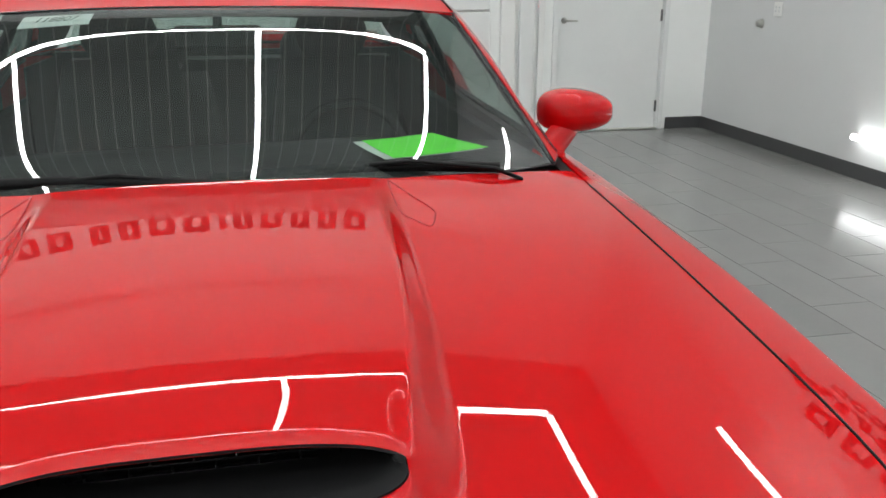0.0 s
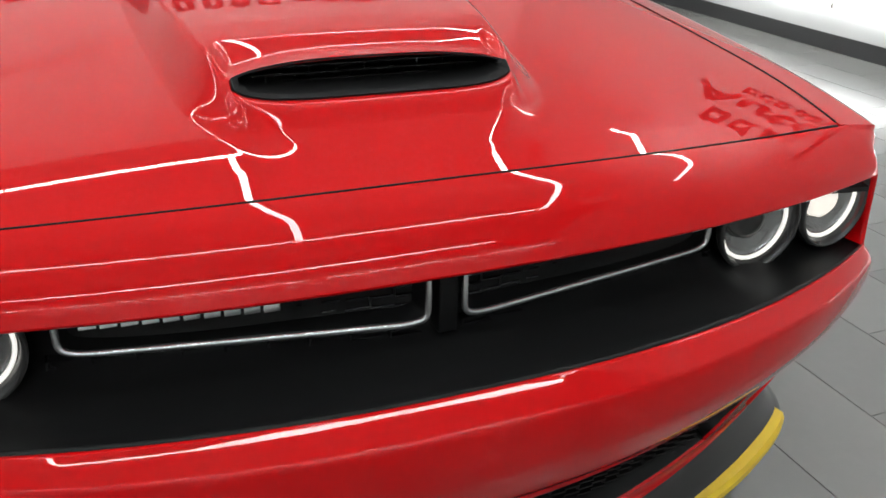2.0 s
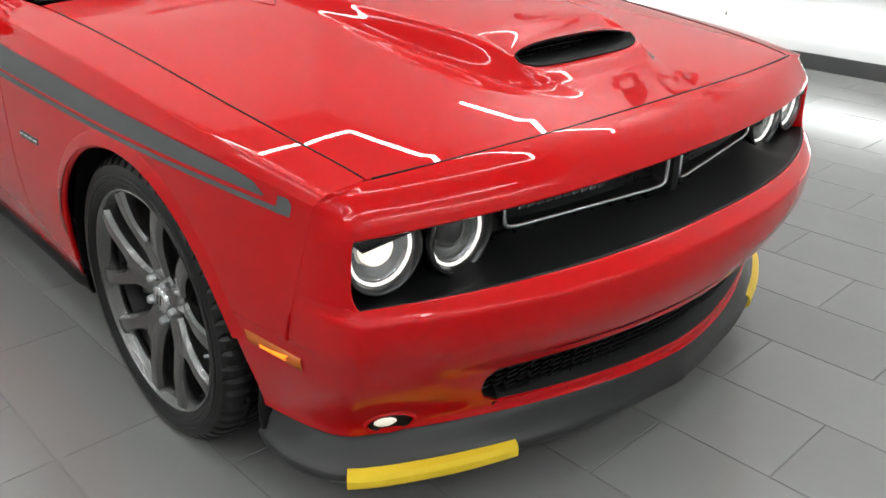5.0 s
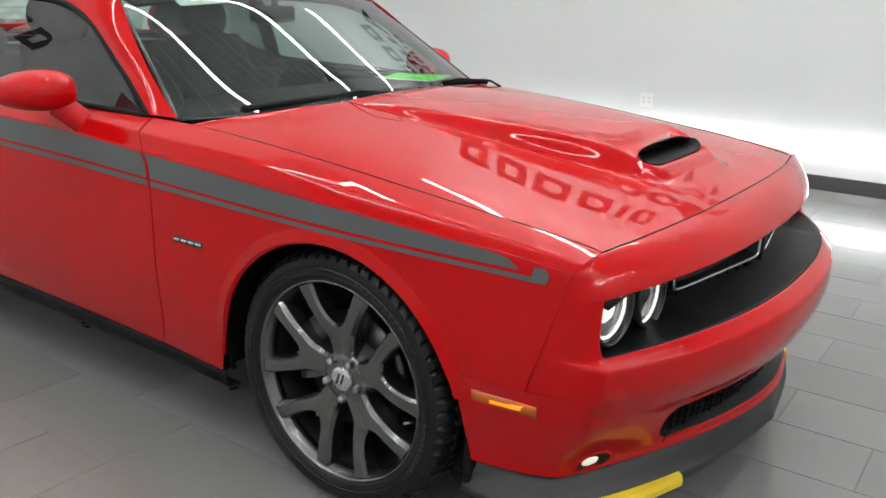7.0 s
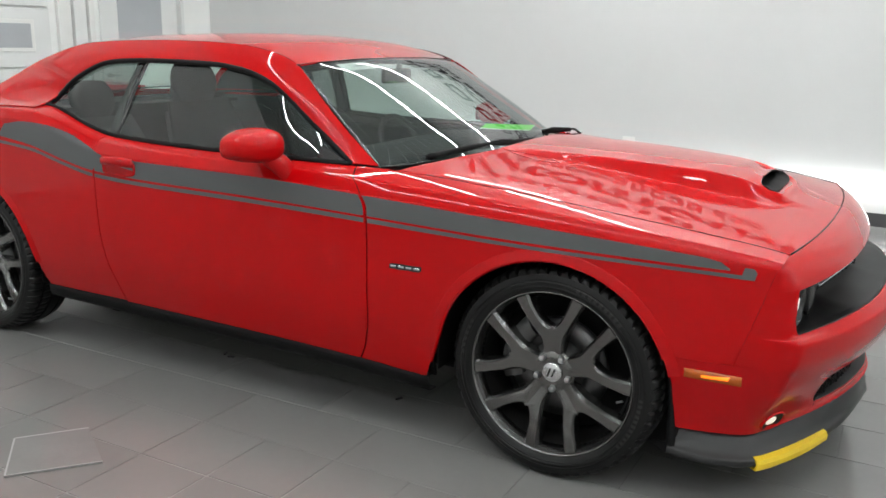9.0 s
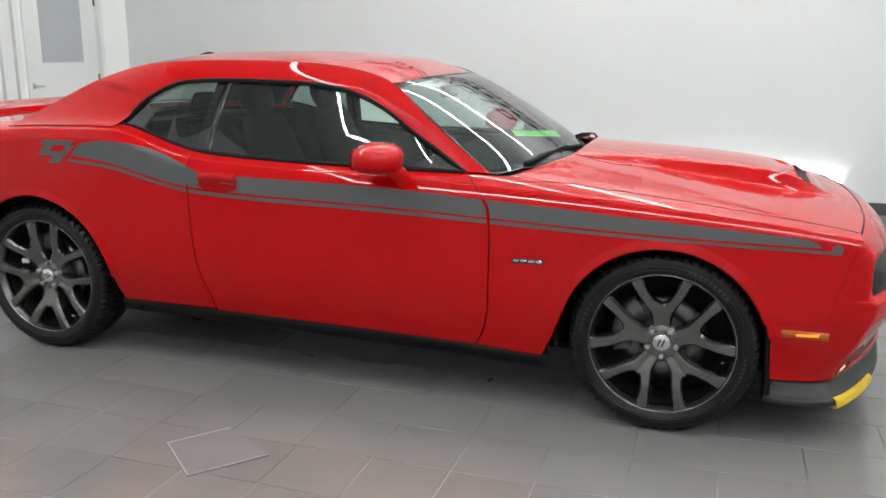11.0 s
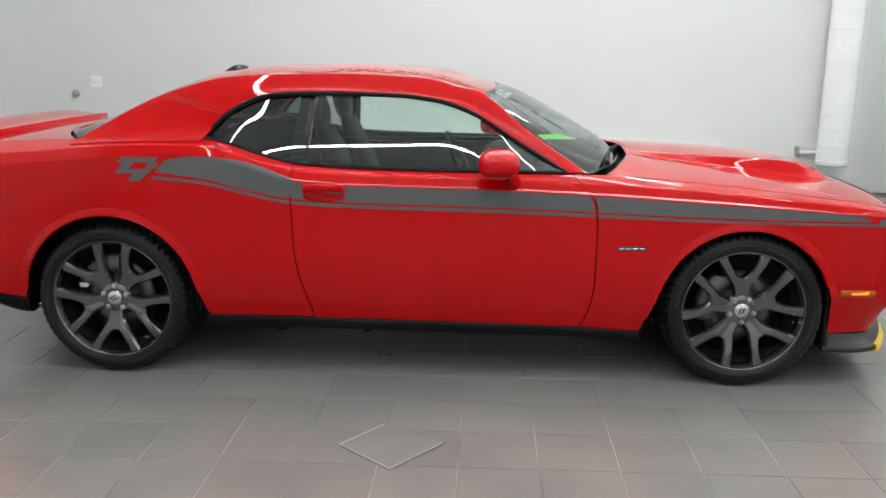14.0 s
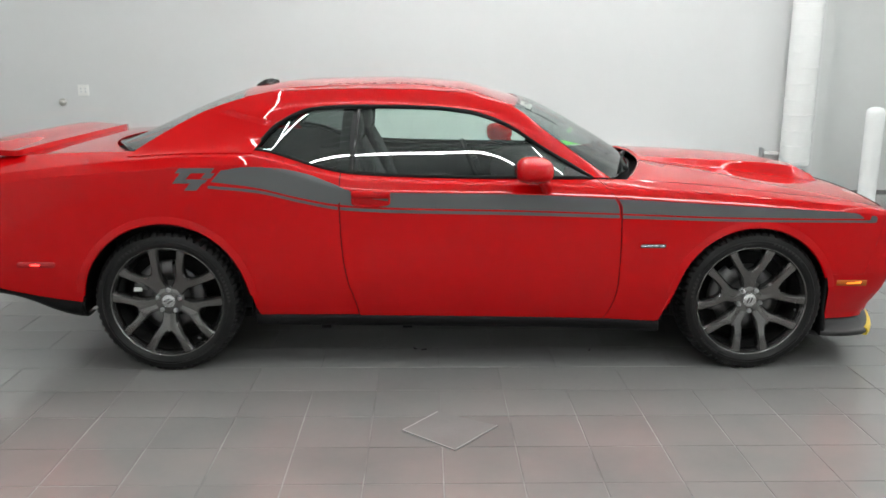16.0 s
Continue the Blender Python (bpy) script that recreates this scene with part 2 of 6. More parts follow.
def sweep(name, path, section, mat, parent=None, closed=False, label="", up=(0, 0, 1), smooth=True):
    """A section (list of side, up offsets) carried along a path of points."""
    n, k = len(path), len(section)
    P = [Vector(p) for p in path]
    verts, faces = [], []
    for i in range(n):
        a = P[i - 1] if (i > 0 or closed) else P[i]
        b = P[(i + 1) % n] if (i < n - 1 or closed) else P[i]
        d = (b - a).normalized()
        side = d.cross(Vector(up))
        side = side.normalized() if side.length > 1e-6 else Vector((1, 0, 0))
        u = side.cross(d).normalized()
        for s, t in section:
            verts.append(P[i] + side * s + u * t)
    for i in range(n if closed else n - 1):
        for j in range(k):
            a, b = i * k + j, i * k + (j + 1) % k
            c, d2 = ((i + 1) % n) * k + (j + 1) % k, ((i + 1) % n) * k + j
            faces.append((a, b, c, d2))
    if not closed:
        faces.append(tuple(range(k))[::-1])
        faces.append(tuple((n - 1) * k + j for j in range(k)))
    return raw(name, verts, faces, mat, parent, smooth, label)


def ring_section(r, k=10, squash=1.0):
    return [(r * math.cos(2 * math.pi * i / k), r * squash * math.sin(2 * math.pi * i / k)) for i in range(k)]


def lathe(name, prof, mat, parent=None, n=64, axis="y", label="", start=0.0, smooth=True, centre=(0, 0, 0)):
    """prof: (along, radius) turned round an axis through centre."""
    verts, faces, k = [], [], len(prof)
    for i in range(n):
        a = start + 2 * math.pi * i / n
        c, s = math.cos(a), math.sin(a)
        for d, r in prof:
            v = {"y": (r * c, d, r * s), "x": (d, r * c, r * s), "z": (r * c, r * s, d)}[axis]
            verts.append((v[0] + centre[0], v[1] + centre[1], v[2] + centre[2]))
    for i in range(n):
        for j in range(k - 1):
            a, b = i * k + j, ((i + 1) % n) * k + j
            faces.append((a, b, b + 1, a + 1))
    return raw(name, verts, faces, mat, parent, smooth, label)


def curve(*pts):
    """A smooth function through (x, value) points, without overshoot."""
    xs = np.array([p[0] for p in pts], float)
    ys = np.array([p[1] for p in pts], float)
    h = np.diff(xs)
    d = np.diff(ys) / h
    m = np.zeros(len(xs))
    m[0], m[-1] = d[0], d[-1]
    for i in range(1, len(xs) - 1):
        if d[i - 1] * d[i] > 0:
            w1, w2 = 2 * h[i] + h[i - 1], h[i] + 2 * h[i - 1]
            m[i] = (w1 + w2) / (w1 / d[i - 1] + w2 / d[i])

    xs, ys, h, m = xs.tolist(), ys.tolist(), h.tolist(), m.tolist()

    def f(x):
        x = min(max(x, xs[0]), xs[-1])
        i = 0
        while i < len(h) - 1 and x > xs[i + 1]:
            i += 1
        t = (x - xs[i]) / h[i]
        return float((2 * t**3 - 3 * t**2 + 1) * ys[i] + (t**3 - 2 * t**2 + t) * h[i] * m[i]
                     + (-2 * t**3 + 3 * t**2) * ys[i + 1] + (t**3 - t**2) * h[i] * m[i + 1])
    return f


def fair(f, a, b, sigma=0.07):
    """The function f between a and b with its kinks evened out, so that gloss runs smoothly over it."""
    step = 0.005
    xs = np.arange(a - 0.5, b + 0.5, step)
    fa, fb = (f(a + 0.04) - f(a)) / 0.04, (f(b) - f(b - 0.04)) / 0.04
    ys = np.array([f(a) + (x - a) * fa if x < a else f(b) + (x - b) * fb if x > b else f(x) for x in xs])
    k = np.exp(-0.5 * (np.arange(-0.4, 0.4001, step) / sigma) ** 2)
    ys = np.convolve(ys, k / k.sum(), mode="same")
    x0, ys = float(xs[0]), ys.tolist()

    def g(x):
        q = (min(max(x, a - 0.08), b + 0.08) - x0) / step
        i = int(q)
        return ys[i] + (ys[i + 1] - ys[i]) * (q - i)
    return g


def spline(points, s):
    """Catmull-Rom through a list of tuples at s from 0 to len - 1."""
    n = len(points) - 1
    s = min(max(s, 0.0), float(n))
    i = min(int(s), n - 1)
    t = s - i
    p0, p1, p2, p3 = points[max(i - 1, 0)], points[i], points[i + 1], points[min(i + 2, n)]
    return tuple(0.5 * (2 * b + (c - a) * t + (2 * a - 5 * b + 4 * c - d) * t * t + (3 * b - a - 3 * c + d) * t**3)
                 for a, b, c, d in zip(p0, p1, p2, p3))


def smoothstep(a, b, x):
    t = min(max((x - a) / (b - a), 0.0), 1.0)
    return t * t * (3 - 2 * t)


def lerp(a, b, t):
    return a + (b - a) * t


def linspace(a, b, n):
    return [a + (b - a) * i / (n - 1) for i in range(n)]


def empty_thing(name, label, category, group="", kind=""):
    ob = new(name)
    ob.empty_display_size = 0.2
    return tagged(ob, label, category, group, kind)


# ---- the room ----
def wall(name, lo, hi, mat, label):
    return tagged(box(name, lo, hi, mat), label, "wall", kind="structure")


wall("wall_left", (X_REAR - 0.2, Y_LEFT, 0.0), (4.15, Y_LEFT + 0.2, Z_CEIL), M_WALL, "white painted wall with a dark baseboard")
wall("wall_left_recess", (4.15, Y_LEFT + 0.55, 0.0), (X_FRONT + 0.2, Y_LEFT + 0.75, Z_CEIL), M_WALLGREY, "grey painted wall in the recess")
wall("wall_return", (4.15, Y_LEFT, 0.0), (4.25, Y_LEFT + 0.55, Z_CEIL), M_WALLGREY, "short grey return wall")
# added out of view: close the room and bounce light onto side and nose
wall("wall_right", (X_REAR - 0.2, Y_RIGHT - 0.2, 0.0), (X_FRONT + 0.2, Y_RIGHT, Z_CEIL), M_BOUNCESIDE, "unseen pale wall behind the path, toned to bounce light")
wall("wall_front", (X_FRONT, Y_RIGHT, 0.0), (X_FRONT + 0.2, Y_LEFT + 0.55, Z_CEIL), M_BOUNCEFRONT, "unseen pale wall in front of the car, toned to bounce light")
# rear wall with the opening of the service door
DOOR_Y0, DOOR_Y1, DOOR_H = 2.86, 3.92, 2.15
bm = bmesh.new()
box_bm(bm, (X_REAR - 0.2, Y_RIGHT, 0.0), (X_REAR, DOOR_Y0 - 0.05, Z_CEIL))
box_bm(bm, (X_REAR - 0.2, DOOR_Y1 + 0.05, 0.0), (X_REAR, Y_LEFT, Z_CEIL))
box_bm(bm, (X_REAR - 0.2, DOOR_Y0 - 0.05, DOOR_H + 0.05), (X_REAR, DOOR_Y1 + 0.05, Z_CEIL))
tagged(part("wall_rear", bm, M_WALLBRIGHT), "white painted rear wall with a door", "wall", kind="structure")

base = tagged(box("baseboard", (X_REAR, Y_LEFT - 0.014, 0.0), (4.15, Y_LEFT - 0.001, 0.112), M_BASE, None, 0.004), "dark vinyl baseboard along the white wall", "baseboard", kind="structure")
tagged(box("baseboard", (X_REAR + 0.001, DOOR_Y1 + 0.09, 0.0), (X_REAR + 0.014, Y_LEFT - 0.015, 0.112), M_BASE, None, 0.004), "dark vinyl baseboard beside the door", "baseboard", kind="structure")

# ceiling: dark metal deck with pale seams and a few beams, one mesh
verts, faces = [], []


def add_box(lo, hi):
    o = len(verts)
    verts.extend([(x, y, z) for x in (lo[0], hi[0]) for y in (lo[1], hi[1]) for z in (lo[2], hi[2])])
    for f in ((0, 1, 3, 2), (4, 6, 7, 5), (0, 4, 5, 1), (2, 3, 7, 6), (0, 2, 6, 4), (1, 5, 7, 3)):
        faces.append(tuple(o + k for k in f))


add_box((X_REAR - 0.2, Y_RIGHT - 0.2, Z_CEIL), (X_FRONT + 0.2, Y_LEFT + 0.75, Z_CEIL + 0.2))
n_deck = len(faces)
yy = Y_RIGHT + 0.1
while yy < Y_LEFT + 0.5:
    add_box((X_REAR, yy, Z_CEIL - 0.02), (X_FRONT, yy + 0.024, Z_CEIL - 0.002))
    yy += 0.3
ceil_ob = raw("ceiling", verts, faces, M_CEIL, None, smooth=False)
ceil_ob.data.materials.append(M_CEILRIB)
ceil_ob.data.polygons.foreach_set("material_index", [0] * n_deck + [1] * (len(faces) - n_deck))
tagged(ceil_ob, "dark ribbed metal ceiling with pale seams", "ceiling", kind="structure")


# ---- tube lights ----
def tube_light(a, b, r=0.028, mat=None, group="ceiling tube lights", label="lit white tube lamp under the dark ceiling"):
    a, b = Vector(a), Vector(b)
    d = (b - a).normalized()
    t = empty_thing("tube_light", label, "lamp", group)
    t.location = (a + b) / 2
    inv = Matrix.Translation(-t.location)
    def add(name, path, sec, m, lab):
        o = sweep(name, [inv @ Vector(p) for p in path], sec, m, t, label=lab)
        return o
    add("tube", [a + d * 0.006, b - d * 0.006], ring_section(r, 12), mat or M_LED, "glowing white tube")
    add("end_cap", [a, a + d * 0.006], ring_section(r * 1.08, 12), M_WHITEPLASTIC, "white end cap")
    if mat is None:
        for q in (a.lerp(b, 0.2), a.lerp(b, 0.8)):
            add("hanger", [q + Vector((0, 0, r)), (q.x, q.y, Z_CEIL - 0.001)], ring_section(0.002, 5), M_HINGE, "thin hanger wire")
    add("end_cap", [b - d * 0.006, b], ring_section(r * 1.08, 12), M_WHITEPLASTIC, "white end cap")
    return t


Z_TUBE = 4.44


def tube_line(a, b, n):
    for i in range(n):
        p, q = Vector(a).lerp(Vector(b), i / n), Vector(a).lerp(Vector(b), (i + 1) / n)
        d = (q - p).normalized() * 0.0015
        tube_light(p + d, q - d)


tube_line((LX0, -LY2, Z_TUBE), (LX0, LY, Z_TUBE), 5)
tube_line((LX1, -LY, Z_TUBE), (LX1, LY, Z_TUBE), 3)
for y in (-LY, 0.27, LY):
    tube_line((LX0 + 0.04, y, Z_TUBE), (LX1 - 0.04, y, Z_TUBE), 3)
tube_line((LX0 + 0.04, -LY2, Z_TUBE), (LX1 + 2.2, -LY2, Z_TUBE), 6)
tube_line((LX0 + 0.04, LY2, Z_TUBE), (LX1 - 0.6, LY2, Z_TUBE), 4)
tube_line((LX1 + 2.2, -LY2, Z_TUBE), (LX1 + 2.2, LY, Z_TUBE), 3)
# added lines out of view: fill light for the car's right side and bumper
tube_line((LX0 - 1.8, -6.2, Z_TUBE), (LX1 + 2.2, -6.2, Z_TUBE), 5)
tube_line((LX1 + 3.8, -LY2, Z_TUBE), (LX1 + 3.8, LY2, Z_TUBE), 5)
for k in range(4):
    x = -2.68 + 1.36 * k
    tube_light((x, Y_LEFT - 0.055, 0.312), (x + 1.34, Y_LEFT - 0.055, 0.312), 0.024, M_LOWLED, "low wall tube lights", "lit white tube lamp low on the wall")
    for dx in (0.25, 1.09):
        tagged(box("lamp_bracket", (x + dx - 0.02, Y_LEFT - 0.034, 0.30), (x + dx + 0.02, Y_LEFT - 0.001, 0.324), M_WHITEPLASTIC, None, 0.003), "small white lamp bracket on the wall", "bracket", "lamp brackets")


# ---- wall lettering, drawn as plain black blocks of the letters' size ----
def sign(name, origin, along, widths, height, label, gap=0.22, proud=(0, 0, 0)):
    """A row of plain blocks; widths in letter heights, negative for a blank, a dot for values under 0.2."""
    s = empty_thing(name, label, "sign")
    s.location = origin
    along = Vector(along)
    nrm = along.cross(Vector((0, 0, 1)))
    x = 0.0
    for w in widths:
        if w < 0:
            x += -w * height
            continue
        hh = height * (0.16 if w < 0.2 else (0.74 if w > 5 else 1.0))
        w = w - 5 if w > 5 else w
        bm = bmesh.new()
        ww, st = w * height * 0.88, 0.27 * hh
        if w > 0.45:
            bars = [(0, st, 0, hh), (ww - st, ww, 0, hh), (st, ww - st, 0, st * 0.9), (st, ww - st, hh - st * 0.9, hh)]
        else:
            bars = [(0, ww * 0.8, 0, hh)]
        for a0, a1, b0, b1 in bars:
            r = bmesh.ops.create_cube(bm, size=1.0)
            for v in r["verts"]:
                v.co = along * (x + lerp(a0, a1, v.co.x + 0.5)) + Vector((0, 0, lerp(b0, b1, v.co.z + 0.5))) + nrm * (v.co.y * 0.008)
        part("block", bm, M_SIGN, s, "plain hollow block" if w > 0.45 else "")
        x += (w + gap) * height
    return s


def word_sign(name, word, origin, length, height):
    """A word in the built-in font on the white wall: letters of that height, stretched to the length."""
    t = bpy.data.curves.new(name, "FONT")
    t.body, t.size, t.extrude, t.offset = word, 1.0, 0.004, 0.022
    ob = new(name, t)
    t.materials.append(M_SIGN)
    bpy.context.view_layer.update()
    wide = max(ob.dimensions.x, 0.1)
    ob.matrix_basis = Matrix.Translation(origin) @ pose(0, 0, 0, 90, 0, 0) @ Matrix.Diagonal((length / wide, height / 0.70, 1, 1))
    return tagged(ob, "black vinyl word in heavy letters on the white wall", "sign")


# ---- service door ----
door1 = empty_thing("door_1", "closed white service door with a grey frosted pane", "door", kind="structure")
bx = X_REAR
box("door_leaf", (bx - 0.09, DOOR_Y0, 0.012), (bx - 0.045, DOOR_Y1, DOOR_H), M_DOOR, door1, 0.003, "white door leaf")
box("pane", (bx - 0.046, DOOR_Y0 + 0.23, 1.27), (bx - 0.040, DOOR_Y0 + 0.83, 1.98), M_FROST, door1, 0.001, "grey frosted pane")
for lo, hi in (((bx - 0.10, DOOR_Y0 - 0.05, 0), (bx + 0.02, DOOR_Y0 - 0.004, DOOR_H + 0.05)), ((bx - 0.10, DOOR_Y1 + 0.004, 0), (bx + 0.02, DOOR_Y1 + 0.05, DOOR_H + 0.05)),
               ((bx - 0.10, DOOR_Y0 - 0.004, DOOR_H + 0.004), (bx + 0.02, DOOR_Y1 + 0.004, DOOR_H + 0.05))):
    box("door_frame", lo, hi, M_DOOR, door1, 0.003, "white steel door frame")
box("threshold", (bx - 0.10, DOOR_Y0, 0.002), (bx + 0.03, DOOR_Y1, 0.014), M_NICKEL, door1, 0.003, "metal threshold")
for z in (0.22, 1.08, 1.92):
    box("hinge", (bx - 0.046, DOOR_Y1 - 0.014, z - 0.055), (bx - 0.032, DOOR_Y1 + 0.012, z + 0.055), M_HINGE, door1, 0.003, "dark steel hinge")
lev = lathe("door_handle", [(0.0, 0.028), (0.008, 0.028), (0.012, 0.022), (0.045, 0.011), (0.05, 0.0)], M_NICKEL, door1, n=24, axis="x", label="nickel lever handle")
lev.location = (bx - 0.045, DOOR_Y0 + 0.075, 1.04)
sweep("lever", [(0.045, -0.005, 0), (0.048, 0.05, 0), (0.042, 0.12, -0.004)], ring_section(0.008, 8), M_NICKEL, lev, label="lever")

# white vertical trim boards and a sectional overhead door further along the rear wall
for y0, y1, m in ((2.30, 2.44, M_WHITEPLASTIC), (2.48, 2.62, M_DOOR), (2.66, 2.72, M_WHITEPLASTIC)):
    tagged(box("trim", (bx + 0.001, y0, 0.0), (bx + 0.05, y1, 3.1), m, None, 0.006), "white vertical trim board on the rear wall", "trim", kind="structure")
over = empty_thing("door_2", "white sectional overhead door with small panes", "overhead door", kind="structure")
for i in range(5):
    z0 = 0.02 + 0.56 * i
    pan = box("door_section", (bx + 0.001, -1.2, z0), (bx + 0.045, 2.20, z0 + 0.545), M_DOOR, over, 0.010, "white door section")
    if i == 2:
        for k in range(4):
            y0 = 1.52 - 0.82 * k
            box("pane_frame", (bx + 0.044, y0, z0 + 0.14), (bx + 0.056, y0 + 0.50, z0 + 0.44), M_WHITEPLASTIC, pan, 0.008, "white pane frame")
            box("pane", (bx + 0.050, y0 + 0.04, z0 + 0.18), (bx + 0.059, y0 + 0.46, z0 + 0.40), M_FROST, pan, 0.002, "grey pane")


# ---- small fixtures on the white wall ----
def outlet(x, z):
    o = tagged(box("wall_outlet", (x - 0.058, Y_LEFT - 0.008, z - 0.058), (x + 0.058, Y_LEFT - 0.0005, z + 0.058), M_WHITEPLASTIC, None, 0.004), "white double outlet plate on the wall", "outlet", "wall outlets")
    for dx in (-0.025, 0.025):
        box("socket", (x + dx - 0.014, Y_LEFT - 0.011, z - 0.032), (x + dx + 0.014, Y_LEFT - 0.0075, z + 0.032), M_DOOR, o, 0.003, "socket face")
        for dz in (-0.016, 0.016):
            box("slot", (x + dx - 0.005, Y_LEFT - 0.0118, z + dz - 0.005), (x + dx + 0.005, Y_LEFT - 0.0108, z + dz + 0.005), M_FROST, o)
    return o


outlet(-3.88, 1.172)
outlet(0.12, 0.55)
knob = lathe("wall_stop", [(0.0, 0.040), (-0.010, 0.040), (-0.014, 0.030), (-0.045, 0.026), (-0.05, 0.018), (-0.05, 0.0)], M_NICKEL, None, n=28, label="")
knob.location = (-4.11, Y_LEFT - 0.0005, 1.045)
tagged(knob, "round metal wall stop on the white wall", "wall stop")

# wrapped vertical duct, bollard, rack
duct = empty_thing("duct", "white wrapped vertical duct on the wall", "duct")
duct.location = (3.86, Y_LEFT - 0.19, 0)
lathe("duct_pipe", [(0.39, 0.0), (0.39, 0.125), (0.40, 0.150), (0.42, 0.155), (Z_CEIL - 0.002, 0.155)], M_DUCT, duct, n=40, axis="z", label="white wrapped duct")
for k in range(24):
    z = 0.46 + 0.165 * k
    lp = [(0.157 * math.cos(a), 0.157 * math.sin(a), z + 0.018 * math.sin(a + 0.6)) for a in linspace(0, 2 * math.pi, 33)[:-1]]
    sweep("wrap_seam", lp, ring_section(0.0055, 6), M_DUCT, duct, closed=True)
box("bracket", (-0.30, 0.10, 0.50), (-0.10, 0.16, 0.53), M_WHITEPLASTIC, duct, 0.004, "white duct bracket")
box("bracket_plate", (-0.32, 0.10, 0.46), (-0.295, 0.189, 0.57), M_STEEL, duct, 0.003)
sw = tagged(box("switch_box", (4.29, Y_LEFT + 0.49, 1.02), (4.37, Y_LEFT + 0.549, 1.15), M_STEEL, None, 0.004), "small steel switch box on the recess wall", "switch box")
bol = lathe("bollard", [(0.0, 0.088), (0.99, 0.088), (1.005, 0.090), (1.03, 0.086), (1.055, 0.065), (1.068, 0.03), (1.07, 0.0)], M_DUCT, None, n=36, axis="z")
bol.location = (4.36, 3.55, 0)
tagged(bol, "white round-topped steel bollard on the tiled floor", "bollard")
rack = empty_thing("wire_rack", "black wire rack standing behind the bollard", "rack")
rack.location = (4.95, 3.75, 0)
for px in (0, 0.5):
    for py in (0, 0.4):
        box("post", (px - 0.015, py - 0.015, 0), (px + 0.015, py + 0.015, 1.0), M_HINGE, rack, 0.003, "black rack post")
for z in (0.12, 0.5, 0.95):
    bm = bmesh.new()
    for k in range(11):
        box_bm(bm, (0, 0.04 * k - 0.004, z), (0.5, 0.04 * k + 0.004, z + 0.012))
    part("shelf", bm, M_HINGE, rack, "black wire shelf")

# broken tile piece lying on the floor
bm = bmesh.new()
c = [(-0.279, -1.648), (-0.125, -1.455), (0.132, -1.607), (-0.061, -1.838)]
top = [bm.verts.new((x, y, 0.0068)) for x, y in c]
bot = [bm.verts.new((x * 1.01, y, 0.0012)) for x, y in c]
bm.faces.new(top)
bm.faces.new(bot[::-1])
for k in range(4):
    bm.faces.new((top[k], bot[k], bot[(k + 1) % 4], top[(k + 1) % 4]))
bmesh.ops.bevel(bm, geom=list(bm.edges), offset=0.0015, segments=2, affect="EDGES")
loose = part("loose_tile", bm, M_LOOSE)
for k in (0, 2, 3):
    a, b = c[k], c[(k + 1) % 4]
    sweep("chipped_edge", [(a[0], a[1], 0.0048), (b[0], b[1], 0.0048)], [(-0.002, -0.003), (0.003, -0.003), (0.003, 0.002), (-0.003, 0.0026)], M_EDGE, loose, label="pale raw edge", smooth=False)
tagged(loose, "loose square grey tile lying askew on the floor", "tile")
for x, y, a in ((-0.19, -0.62, 0.3), (0.72, -0.63, 1.2), (-0.24, -0.60, 2.0)):
    bm = bmesh.new()
    box_bm(bm, (-0.016, -0.005, 0.0), (0.016, 0.005, 0.007), 0.002)
    o = part("debris", bm, M_RUBBER)
    o.matrix_basis = pose(x, y, 0.001, 0, 0, math.degrees(a))
    tagged(o, "small dark scrap lying on the floor", "debris", "floor scraps")

# rear wall: one row; white wall: a large block row, a readable word and a small row below
sign("wall_lettering", (X_REAR + 0.006, -2.75, 3.20), (0, 1, 0), [0.9, 0.9, 0.9, 0.1, 0.75, 0.8, 1.0, 1.0, 0.3, 0.75, 0.85, 0.8, 0.75, 0.9, 0.1, 5.75, 5.8, 6.1], 0.30, "row of plain black blocks high on the wall")
sign("wall_lettering", (-1.40, Y_LEFT - 0.006, 3.34), (1, 0, 0), [1.1, 1.15, 1.4, 1.4, 0.42, 1.1], 0.34, "large black block row high on the white wall")
word_sign("wall_word", "Automotive", (-1.85, Y_LEFT - 0.006, 2.92), 4.5, 0.32)
sign("wall_lettering", (-1.30, Y_LEFT - 0.006, 2.66), (1, 0, 0), [1.1, 1.1, 1.1, 0.12, 0.9, 0.95, 1.2, 1.2, 0.35, 0.9, 1.0, 0.95, 0.9, 1.05, 0.12, 5.9, 5.95, 6.3], 0.16, "small black block row on the white wall")


# ---- the car: shape functions (x forward, half-widths as positive numbers) ----
car = empty_thing("car", "glossy red two-door coupe with grey side stripes on tiles", "car")

half_width = fair(curve((-2.56, 0.80), (-2.4, 0.90), (-2.2, 0.937), (-1.9, 0.957), (-1.5, 0.966), (-1.0, 0.962), (-0.3, 0.958),
                        (0.4, 0.958), (0.9, 0.962), (1.4, 0.957), (1.7, 0.945), (1.91, 0.928), (2.09, 0.907), (2.22, 0.885)), -2.56, 2.22)
top_z = fair(curve((-2.56, 1.03), (-2.2, 1.085), (-1.67, 1.107), (-1.24, 1.118), (-1.02, 1.120), (-0.9, 1.096), (-0.76, 1.050), (-0.55, 1.006),
                   (-0.05, 0.987), (0.51, 0.981), (0.65, 0.980), (0.8, 0.976), (1.08, 0.957), (1.37, 0.931), (1.66, 0.899), (1.88, 0.8735), (2.05, 0.8500), (2.15, 0.8310), (2.25, 0.805)), -2.56, 2.25, 0.04)
